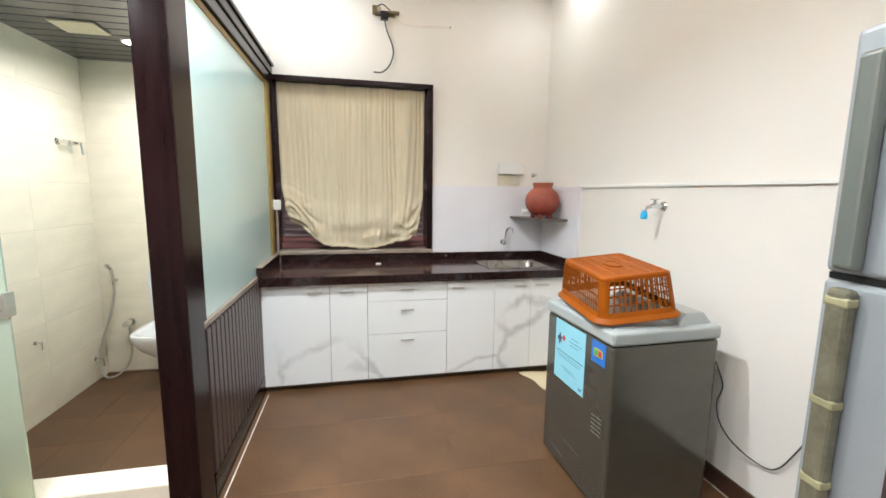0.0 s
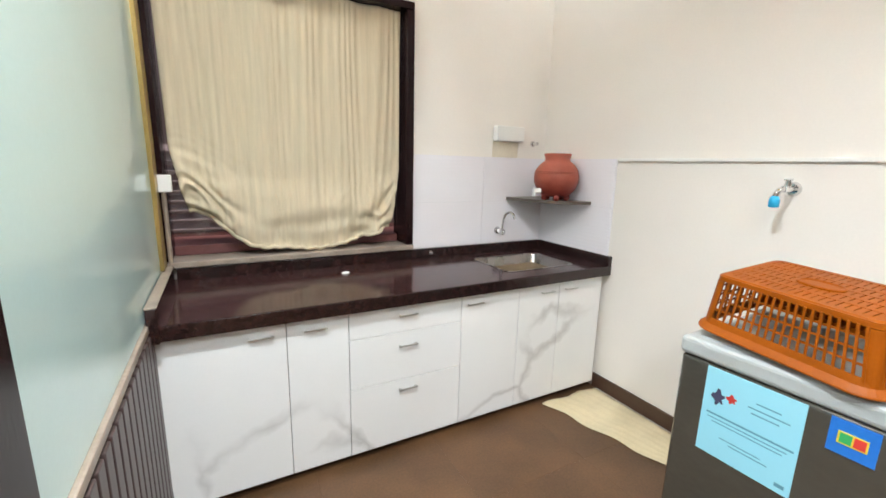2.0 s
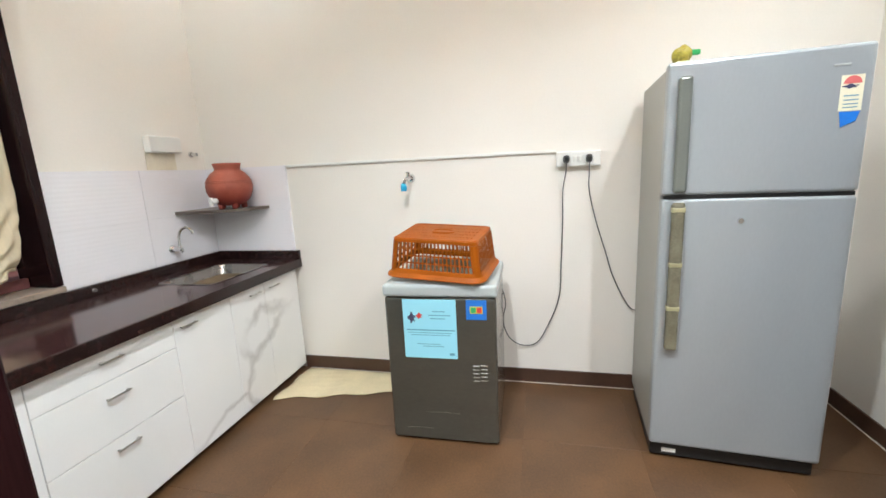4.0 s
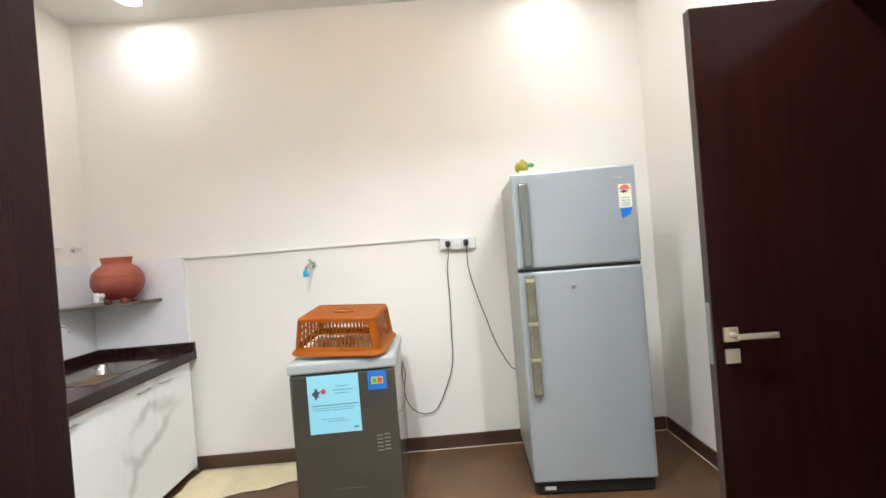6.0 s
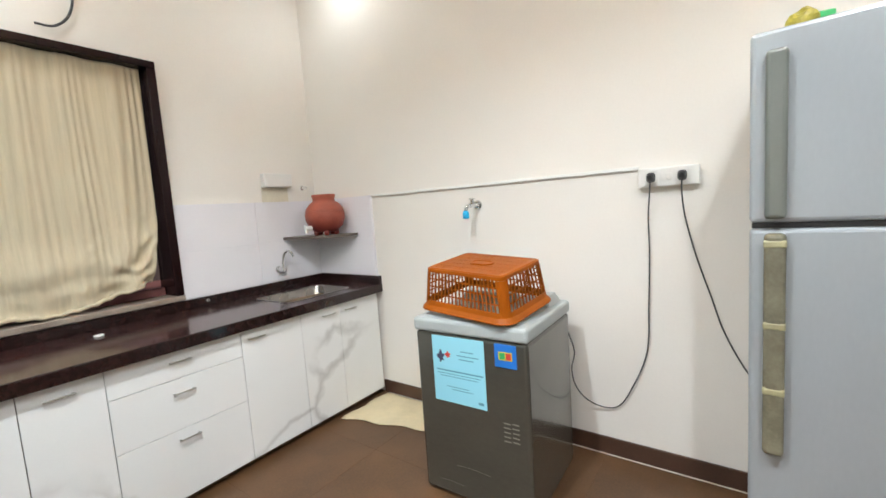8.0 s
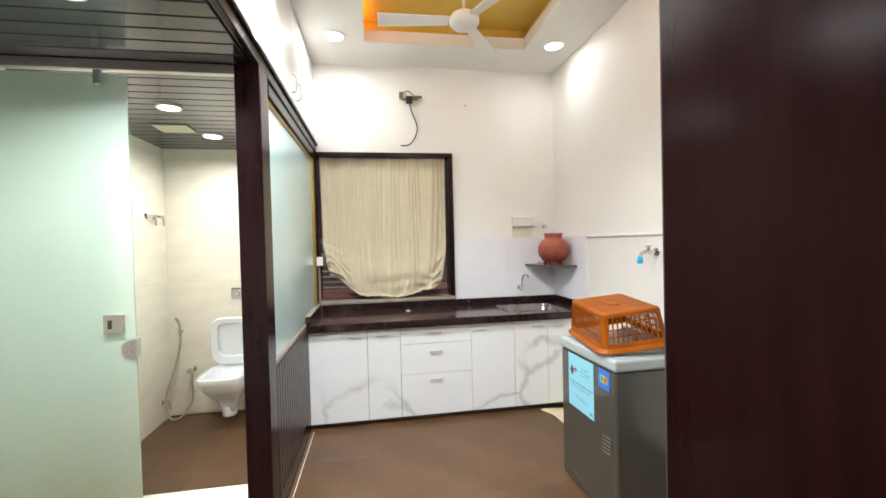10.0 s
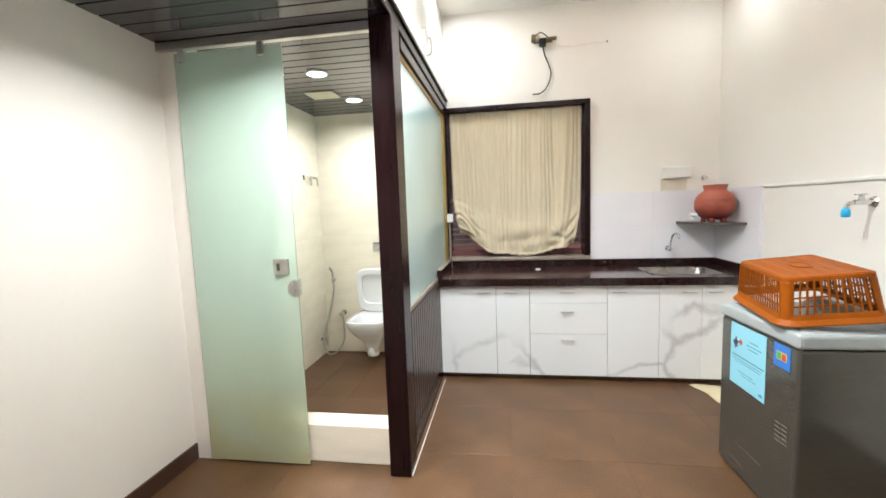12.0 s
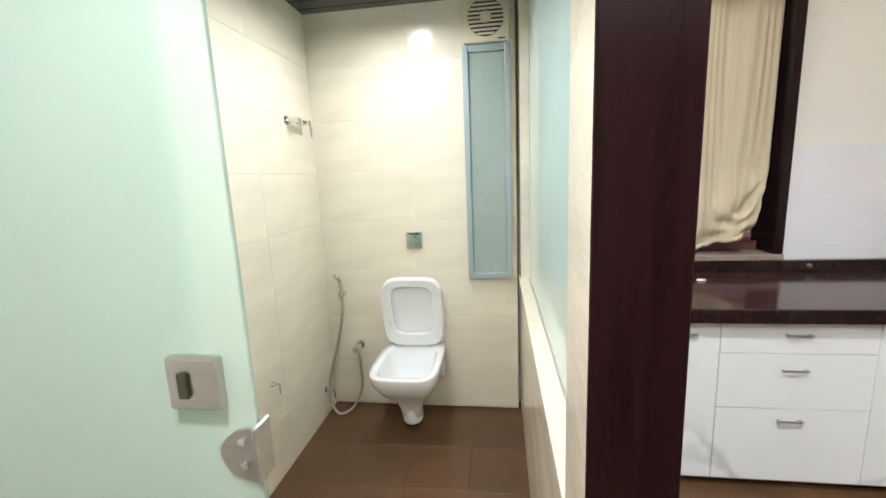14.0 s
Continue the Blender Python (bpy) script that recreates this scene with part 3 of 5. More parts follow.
# ---------------------------------------------------------------- appliances
M_FRIDGE = mat("silver_grey_fridge_door", (0.365, 0.39, 0.405), rough=0.33, metal=0.25, var=0.05, scale=3, stretch=(1, 1, 0.4), coat=0.2)
M_FRSIDE = mat("light_grey_fridge_side", (0.36, 0.355, 0.315), rough=0.4, var=0.04)
M_FRHANDLE = mat("grey_handle_plastic", (0.19, 0.20, 0.18), rough=0.3, metal=0.4, var=0.06)
M_FRFILM = mat("film_wrapped_handle", (0.17, 0.155, 0.105), rough=0.25, var=0.3, scale=14, bump=0.2, bscale=20)
M_FILM = mat("yellowed_tape", (0.33, 0.30, 0.17), rough=0.35, var=0.2)
M_WASHER = mat("wrapped_dark_grey_steel", (0.105, 0.100, 0.082), rough=0.24, metal=0.45, var=0.12, scale=3, fine=30, bump=0.3, bscale=5, stretch=(1, 1, 2.2), coat=0.5)
M_WTOP = mat("pale_grey_washer_top", (0.40, 0.43, 0.42), rough=0.3, var=0.04)
M_ORANGE = mat("orange_basket_plastic", (0.30, 0.070, 0.0015), rough=0.45, var=0.16, scale=8, spec=0.2)
M_PAPER = mat("pale_blue_paper", (0.30, 0.66, 0.78), rough=0.6, var=0.02)
M_INK = mat("dark_ink", (0.05, 0.05, 0.10), rough=0.7)
M_BLUE = mat("blue_sticker", (0.02, 0.17, 0.58), rough=0.3, var=0.1)
M_YELLOW = mat("yellow_print", (0.75, 0.55, 0.05), rough=0.4)
M_RED = mat("red_print", (0.6, 0.05, 0.04), rough=0.4)
M_GREEN = mat("green_print", (0.04, 0.40, 0.12), rough=0.4)
M_PINKRED = mat("pinkish_red_print", (0.62, 0.14, 0.13), rough=0.4)
M_CREASE = mat("film_crease", (0.17, 0.165, 0.14), rough=0.25, coat=0.5)
M_LABEL = mat("cream_label_paper", (0.75, 0.70, 0.52), rough=0.5)


def fridge():
    """Front at local x = 0 facing -x, width along y."""
    f = base("refrigerator", pose(1.218, 0.743, FLOOR, 0, 0, -4.0), "silver-grey double-door refrigerator with taped handles", "refrigerator")
    W, D, H, S = 0.333, 0.61, 1.785, 1.248
    part("body", box(0.062, D, -W + 0.004, W - 0.004, 0.07, H - 0.012, 0.012), M_FRSIDE, f, "grey side casing")
    part("base_grille", box(0.03, D - 0.05, -W + 0.01, W - 0.01, 0.012, 0.069, 0.004), M_BLACK, f, "black plastic base")
    for n, z0, z1 in (("freezer_door", S + 0.008, H), ("main_door", 0.085, S - 0.008)):
        d = part(n, box(0.0, 0.058, -W, W, z0, z1, 0.014, seg=3), M_FRIDGE, f)
        top = n == "freezer_door"
        h0, h1 = (S + 0.02, H - 0.06) if top else (S - 0.675, S - 0.02)
        part("handle", box(-0.034, -0.001, W - 0.085, W - 0.035, h0, h1, 0.012, seg=3), M_FRHANDLE if top else M_FRFILM, d, "grey moulded handle" if top else "moulded handle under yellowed packing film")
        for k, hz in enumerate((h0 + 0.195, h0 + 0.39, h1 - 0.03) if not top else ()):
            part("tape", box(-0.0352, -0.002, W - 0.0862, W - 0.0338, hz - 0.012, hz + 0.012, 0.006), M_FILM, d, "yellowed strip of packing tape")
    part("gasket", box(0.010, 0.06, -W + 0.006, W - 0.006, S - 0.0075, S + 0.0075), M_BLACK, f)
    part("hinge", box(0.02, 0.07, -W + 0.004, -W + 0.05, S - 0.006, S + 0.0076, 0.002), M_GREYP, f)
    part("lock", cyl(0.012, 0.010, 0, 0.006, 16, m=Matrix.Translation((-0.0005, 0.04, S - 0.10)) @ pose(0, 0, 0, 0, -90, 0)), M_CHROME, f, "small chrome lock")
    e = part("energy_label", box(-0.0012, -0.0002, -W + 0.03, -W + 0.098, H - 0.235, H - 0.11), M_LABEL, f, "cream rating label with a red dome and blue tag")
    part("red_dome", gauge(0.027, 0.001, (-0.0018, -W + 0.064, H - 0.140)), M_PINKRED, e)
    part("dark_wings", blot(0.034, 0.011, (-0.0021, -W + 0.064, H - 0.150)), M_INK, e)
    for zz in (0.180, 0.195, 0.209, 0.221):
        part("text_line", box(-0.0018, -0.0012, -W + 0.042, -W + 0.086, H - zz - 0.004, H - zz), M_INKPALE, e)
    tag = box(-0.0022, -0.0014, -W + 0.032, -W + 0.094, H - 0.288, H - 0.238)
    for q in tag.verts:
        if q.co.z < H - 0.27:
            q.co.z += 0.016 if q.co.y < -W + 0.06 else -0.004
            q.co.y += 0.010 if q.co.y < -W + 0.06 else -0.008
    part("blue_tag", tag, M_BLUE, e, "torn blue tag")
    part("badge", box(-0.0025, -0.0003, -W + 0.075, -W + 0.125, H - 0.075, H - 0.068, 0.0005), M_GREYP, f)
    part("base_sticker", box(0.0285, 0.0297, W - 0.12, W - 0.06, 0.03, 0.05), M_WHITE, f)
    for yy in (-W + 0.05, W - 0.05):
        part("foot", cyl(0.02, 0.018, 0.0, 0.0125, 12, m=Matrix.Translation((0.07, yy, 0))), M_BLACK, f)
        part("foot", cyl(0.02, 0.018, 0.0, 0.0125, 12, m=Matrix.Translation((D - 0.1, yy, 0))), M_BLACK, f)



def washer():
    """Top-loading washer, front at local x = 0 facing -x."""
    w = base("washing_machine", pose(1.205, 2.065, FLOOR, 0, 0, 1.5), "dark grey top-loading washing machine still in wrapping film", "washing machine")
    W, D, H = 0.282, 0.54, 0.87
    part("body", box(0.0, D, -W, W, 0.008, H - 0.075, 0.016, seg=3), M_WASHER, w)
    bm = box(-0.008, D + 0.004, -W - 0.006, W + 0.006, H - 0.074, H - 0.010, 0.016, seg=3)
    part("top_frame", bm, M_WTOP, w, "pale grey plastic top frame")
    part("lid", box(0.03, D - 0.205, -W + 0.04, W - 0.04, H - 0.0175, H - 0.004, 0.006), M_WTOP, w)
    b = box(D - 0.20, D - 0.02, -W + 0.03, W - 0.03, H - 0.0175, H + 0.036, 0.008, seg=2)
    for v in b.verts:
        if v.co.z > H - 0.004:
            v.co.x += 0.05 if v.co.x < D - 0.1 else -0.02
            v.co.y *= 0.93
    part("control_panel", b, M_WTOP, w)
    part("plinth", box(0.03, D - 0.03, -W + 0.03, W - 0.03, 0.0, 0.0075), M_BLACK, w)
    n = part("notice", box(-0.0025, -0.0008, -0.085, 0.187, H - 0.395, H - 0.085), M_PAPER, w, "pale blue printed notice on the front")
    part("drawing", blot(0.028, 0.04, (-0.0035, 0.138, H - 0.185)), M_INK, n)
    part("drawing", blot(0.022, 0.022, (-0.0033, 0.100, H - 0.172)), M_RED, n)
    random.seed(4)
    for k, (ya, yb, zz, hh) in enumerate(((-0.03, 0.035, 0.145, 0.004), (-0.055, 0.055, 0.165, 0.004), (-0.03, 0.045, 0.182, 0.004), (-0.075, 0.17, 0.242, 0.006), (-0.06, 0.165, 0.258, 0.003), (-0.05, 0.15, 0.270, 0.003), (0.0, 0.12, 0.318, 0.003), (-0.02, 0.09, 0.33, 0.003), (-0.07, -0.045, 0.365, 0.012))):
        part("text_line", box(-0.0032, -0.0024, ya, yb, H - zz - hh, H - zz), M_INKPALE, n)
    for i in range(5):
        for j in range(2):
            part("vent_slit", box(-0.0022, -0.0004, -0.232 + j * 0.04, -0.200 + j * 0.04, H - 0.43 - i * 0.02 - j * 0.004, H - 0.424 - i * 0.02 - j * 0.004, 0.0006, seg=1), M_CREASE, w)
    for ya, yb, zz in ((-0.08, 0.10, 0.17), (0.06, 0.20, 0.075)):
        part("film_crease", tube([(-0.0004, ya, zz), (-0.001, (ya + yb) / 2, zz + 0.004), (-0.0004, yb, zz - 0.002)], 0.0008, 5, 5), M_CREASE, w, smooth=True)
    s = part("sticker", box(-0.003, -0.0008, -0.235, -0.135, H - 0.185, H - 0.085, 0.0008), M_BLUE, w, "blue square sticker with a coloured emblem")
    part("emblem", box(-0.0042, -0.0029, -0.216, -0.154, H - 0.153, H - 0.117, 0.0006), M_YELLOW, s)
    part("emblem", box(-0.0048, -0.0041, -0.212, -0.188, H - 0.149, H - 0.121), M_RED, s)
    part("emblem", box(-0.0048, -0.0041, -0.184, -0.159, H - 0.149, H - 0.121), M_GREEN, s)


def blot(w, h, at):
    """A small flat irregular figure facing -x."""
    b = bmesh.new()
    pts = []
    for k in range(20):
        a = 2 * math.pi * k / 20
        r = 0.6 + 0.4 * math.sin(3 * a + 1) * math.cos(2 * a)
        pts.append(b.verts.new((at[0], at[1] + w * r * math.cos(a), at[2] + h * r * math.sin(a))))
    b.faces.new(pts)
    g = bmesh.ops.extrude_face_region(b, geom=b.faces[:])
    for v in g["geom"]:
        if isinstance(v, bmesh.types.BMVert):
            v.co.x += 0.0006
    bmesh.ops.recalc_face_normals(b, faces=b.faces[:])
    return b


def gauge(r1, r0, at):
    """A flat half ring facing -x, as on a rating label."""
    b = bmesh.new()
    angles = [math.pi * k / 14 for k in range(15)]
    a = [b.verts.new((at[0], at[1] + r1 * math.cos(q), at[2] + r1 * math.sin(q))) for q in angles]
    c = [b.verts.new((at[0], at[1] + r0 * math.cos(q), at[2] + r0 * math.sin(q))) for q in angles]
    for k in range(14):
        b.faces.new((a[k], a[k + 1], c[k + 1], c[k]))
    g = bmesh.ops.extrude_face_region(b, geom=b.faces[:])
    for v in g["geom"]:
        if isinstance(v, bmesh.types.BMVert):
            v.co.x += 0.0005
    bmesh.ops.recalc_face_normals(b, faces=b.faces[:])
    return b


M_INKPALE = mat("faded_blue_ink", (0.10, 0.28, 0.38), rough=0.7)
fridge()
washer()


def basket():
    """An upturned laundry basket: slotted, tapering sides, a flat bottom on top and a wide rim below."""
    zt = 0.192
    k = base("laundry_basket", pose(1.397, 2.07, 0.872, 2.5, -6, -7), "upturned orange plastic laundry basket on the washing machine", "basket")
    bx, by, tx, ty = 0.176, 0.238, 0.158, 0.216

    def ring(hx, hy, z, r, n=6):
        out = []
        for qx, qy, a0 in ((1, 1, 0), (-1, 1, 90), (-1, -1, 180), (1, -1, 270)):
            for i in range(n + 1):
                a = radians(a0 + 90 * i / n)
                out.append(Vector((qx * (hx - r) + r * math.cos(a), qy * (hy - r) + r * math.sin(a), z)))
        return out

    def band(z0, z1, t=0.005):
        """A closed hoop of the wall between two heights."""
        b = bmesh.new()
        rows = []
        for z, inset in ((z0, 0), (z1, 0), (z1, t), (z0, t)):
            s = z / zt
            rows.append([b.verts.new(p) for p in ring(bx + (tx - bx) * s - inset, by + (ty - by) * s - inset, z, 0.028)])
        for i in range(4):
            a, c = rows[i], rows[(i + 1) % 4]
            for j in range(len(a)):
                b.faces.new((a[j], a[(j + 1) % len(a)], c[(j + 1) % len(a)], c[j]))
        bmesh.ops.recalc_face_normals(b, faces=b.faces[:])
        return b

    part("lower_band", band(0.006, 0.022), M_ORANGE, k, smooth=False)
    for z in (0.074, 0.110, 0.145):
        part("hoop", band(z - 0.0028, z + 0.0028), M_ORANGE, k)
    part("upper_band", band(0.176, zt), M_ORANGE, k)
    # rim, turned outwards
    b = bmesh.new()
    rows = [[b.verts.new(p) for p in ring(bx + g, by + g, z, 0.05 + g)] for g, z in ((-0.005, 0.042), (-0.0005, 0.043), (0.007, 0.022), (0.024, 0.007), (0.026, 0.003), (0.025, 0.0), (0.018, 0.002), (0.006, 0.020), (-0.005, 0.037))]
    for a, c in zip(rows, rows[1:] + rows[:1]):
        for j in range(len(a)):
            b.faces.new((a[j], a[(j + 1) % len(a)], c[(j + 1) % len(a)], c[j]))
    bmesh.ops.recalc_face_normals(b, faces=b.faces[:])
    part("rim", b, M_ORANGE, k)
    b = bmesh.new()
    low, high = [b.verts.new(p) for p in ring(tx + 0.001, ty + 0.001, zt - 0.004, 0.028)], [b.verts.new(p) for p in ring(tx - 0.008, ty - 0.008, zt + 0.004, 0.024)]
    for j in range(len(low)):
        b.faces.new((low[j], low[(j + 1) % len(low)], high[(j + 1) % len(low)], high[j]))
    inner_low, inner_high = [b.verts.new(p) for p in ring(tx - 0.026, ty - 0.026, zt - 0.004, 0.012)], [b.verts.new(p) for p in ring(tx - 0.026, ty - 0.026, zt + 0.004, 0.012)]
    for p, q in ((high, inner_high), (inner_high, inner_low), (inner_low, low)):
        for j in range(len(low)):
            b.faces.new((p[j], p[(j + 1) % len(low)], q[(j + 1) % len(low)], q[j]))
    bmesh.ops.recalc_face_normals(b, faces=b.faces[:])
    part("bottom", b, M_ORANGE, k)
    # the slotted floor of the basket with its raised oval
    for i in range(20):
        y = -ty + 0.03 + (2 * ty - 0.06) * i / 19
        part("floor_bar", box(-tx + 0.024, tx - 0.024, y - 0.008, y + 0.008, zt - 0.003, zt + 0.0025), M_ORANGE, k)
    for x in (-0.078, -0.026, 0.026, 0.078):
        part("floor_strip", box(x - 0.009, x + 0.009, -ty + 0.024, ty - 0.024, zt - 0.0035, zt + 0.0033), M_ORANGE, k)
    part("bottom_boss", loft([oval(0.036, 0.062, zt - 0.002, 0, 28, 2.6), oval(0.036, 0.062, zt + 0.007, 0, 28, 2.6), oval(0.030, 0.056, zt + 0.009, 0, 28, 2.6), oval(0.022, 0.046, zt + 0.005, 0, 28, 2.6)]), M_ORANGE, k)
    # upright bars, four heights of slots
    def bar(p0, p1, t):
        d = (p1 - p0)
        b = box(-0.004, 0.004, -0.002, 0.002, 0, 1)
        for v in b.verts:
            wide = t * (0.0034 if v.co.x > 0 else -0.0034)
            v.co = p0 + d * v.co.z + wide + Vector((0, 0, 0)) + (t.cross(Vector((0, 0, 1))) * (-v.co.y - 0.002))
        bmesh.ops.recalc_face_normals(b, faces=b.faces[:])
        return b
    for side in range(4):
        along = Vector((0, 1, 0)) if side % 2 == 0 else Vector((1, 0, 0))
        out = (Vector((1, 0, 0)), Vector((0, 1, 0)), Vector((-1, 0, 0)), Vector((0, -1, 0)))[side]
        hb, ht = (by, ty) if side % 2 == 0 else (bx, tx)
        ob_, ot = (bx, tx) if side % 2 == 0 else (by, ty)
        n = 20 if side % 2 == 0 else 12
        for i in range(n):
            u = (i / (n - 1) * 2 - 1)
            p0 = along * u * (hb - 0.03) + out * (ob_ - 0.001 - (ob_ - ot) * 0.02 / zt) + Vector((0, 0, 0.02))
            p1 = along * u * (ht - 0.03) + out * (ot + (ob_ - ot) * 0.018 / zt) + Vector((0, 0, 0.178))
            tvec = along if out.cross(along).z < 0 else -along
            part("bar", bar(p0, p1, tvec), M_ORANGE, k)
    # solid rounded corners
    for q in range(4):
        b = bmesh.new()
        rows = []
        for z, inset in ((0.02, 0.0), (0.174, 0.0), (0.174, 0.005), (0.02, 0.005)):
            f = z / zt
            rows.append([b.verts.new(p) for p in ring(bx + (tx - bx) * f - inset + 0.0006, by + (ty - by) * f - inset + 0.0006, z, 0.028)[7 * q:7 * q + 7]])
        for a, c in zip(rows, rows[1:] + rows[:1]):
            for j in range(6):
                b.faces.new((a[j], a[j + 1], c[j + 1], c[j]))
        b.faces.new([r[0] for r in rows])
        b.faces.new([r[6] for r in rows][::-1])
        bmesh.ops.recalc_face_normals(b, faces=b.faces[:])
        part("corner_post", b, M_ORANGE, k)


basket()


# ---------------------------------------------------------------- doors
def room_door():
    d = base("door_1", pose(0.505, 0.512, FLOOR, 0, 0, -3), "open dark brown flush door with a steel lever handle", "door", kind="structure")
    L, T, H = 0.75, 0.038, 2.215
    part("leaf", box(0, T, -L, 0, 0.008, H, 0.003), M_DOOR, d)
    part("edge_lipping", box(0.002, T - 0.002, 0.0005, 0.004, 0.01, H - 0.002, 0.001), M_FLUTE, d)
    part("latch_plate", box(0.008, T - 0.008, 0.0042, 0.0065, 0.90, 1.13, 0.0008), M_STEEL, d, "steel lock forend plate")
    for side, x0, s in (("front", 0.0, -1), ("rear", T, 1)):
        h = part("lever_handle", box(min(x0, x0 + s * 0.010), max(x0, x0 + s * 0.010), -0.082, -0.03, 0.985, 1.037, 0.002), M_HANDLE, d, "satin steel lever handle on a square rose")
        part("neck", cyl(0.011, 0.010, 0.0, 0.048, 16, m=Matrix.Translation((x0 + s * 0.008, -0.056, 1.011)) @ pose(0, 0, 0, 0, 90 * s, 0)), M_HANDLE, h)
        xa, xb = sorted((x0 + s * 0.046, x0 + s * 0.060))
        part("lever", box(xa, xb, -0.19, -0.044, 1.002, 1.022, 0.003), M_HANDLE, h)
        xa, xb = sorted((x0, x0 + s * 0.008))
        part("key_rose", box(xa, xb, -0.084, -0.032, 0.905, 0.957, 0.002), M_HANDLE, d)
    for z in (0.25, 1.05, 1.9):
        part("hinge", cyl(0.007, 0.007, z, z + 0.09, 12, m=Matrix.Translation((T + 0.006, -L + 0.004, 0))), M_STEEL, d)


M_HANDLE = mat("satin_nickel", (0.66, 0.58, 0.46), rough=0.28, metal=0.85, var=0.05)
room_door()
f = base("door_frame", pose(0, 0, FLOOR), "dark wooden frame lining the doorway", "door frame", kind="structure")
part("jamb", box(DX1 - 0.012, DX1, YF - 0.2, YF, 0, 2.17, 0.003), M_DOOR, f)
part("jamb", box(DX0, DX0 + 0.03, YF - 0.2, YF, 0, 2.17, 0.003), M_DOOR, f)


M_DARKSLOT = mat("dark_green_slot", (0.05, 0.055, 0.02), rough=0.4)


def sliding_glass():
    g = base("glass_door", pose(0, 0, FLOOR), "green frosted glass sliding door hung from a steel rail", "glass door")
    z = -FLOOR
    p = part("panel", box(-1.645, -1.036, 2.030, 2.040, 0.012, 2.235 + z, 0.002), M_GLASSG, g, "pale green frosted glass panel")
    for hx in (-1.60, -1.15):
        part("hanger", box(hx - 0.016, hx + 0.016, 2.018, 2.052, 2.185 + z, 2.25 + z, 0.004), M_STEEL, g, "steel hanger clamp")
    k = part("lock_box", box(-1.160, -1.076, 2.012, 2.0295, 1.058 + z, 1.140 + z, 0.004), M_STEEL, g, "square brushed steel lock")
    part("turn", box(-1.138, -1.122, 2.006, 2.0115, 1.078 + z, 1.118 + z, 0.002), M_DARKSLOT, k)
    b = bmesh.new()
    pts = [b.verts.new((-1.038, 2.022, 0.980 + z + dz)) for dz in (-0.045, 0.045)]
    arc = [b.verts.new((-1.038 - 0.058 * math.sin(a), 2.022, 0.980 + z + 0.045 * math.cos(a))) for a in [math.pi * q / 14 for q in range(1, 14)]]
    fc = b.faces.new([pts[1]] + arc + [pts[0]])
    ex = bmesh.ops.extrude_face_region(b, geom=[fc])
    for v in ex["geom"]:
        if isinstance(v, bmesh.types.BMVert):
            v.co.y += 0.0075
    bmesh.ops.recalc_face_normals(b, faces=b.faces[:])
    q = part("strike_plate", b, M_STEEL, g, "half-round brushed steel plate with two bolts")
    for dz in (-0.02, 0.02):
        part("bolt", cyl(0.007, 0.006, 0, 0.005, 12, m=Matrix.Translation((-1.056, 2.0218, 0.985 + z + dz)) @ pose(0, 0, 0, 90, 0, 0)), M_CHROME, q)
    part("edge_bracket", box(-1.0355, -1.028, 2.012, 2.055, 0.94 + z, 1.03 + z, 0.003), M_STEEL, g)
    f = base("glass_screen", pose(0, 0, FLOOR), "fixed green frosted glass screen behind the sliding door", "glass screen")
    part("panel", box(-1.598, -1.135, 2.062, 2.070, 0.012, 2.235 + z, 0.002), M_GLASSG, f)
    part("foot_clip", box(-1.5, -1.46, 2.056, 2.078, 0.0, 0.03, 0.003), M_STEEL, f)
    r = base("door_rail", pose(0, 0, 0), "thin steel rail carrying the glass door", "rail", kind="structure")
    part("rail", box(-1.745, PX0 + 0.05, 2.022, 2.058, 2.252, 2.298, 0.004), M_STEEL, r)


sliding_glass()


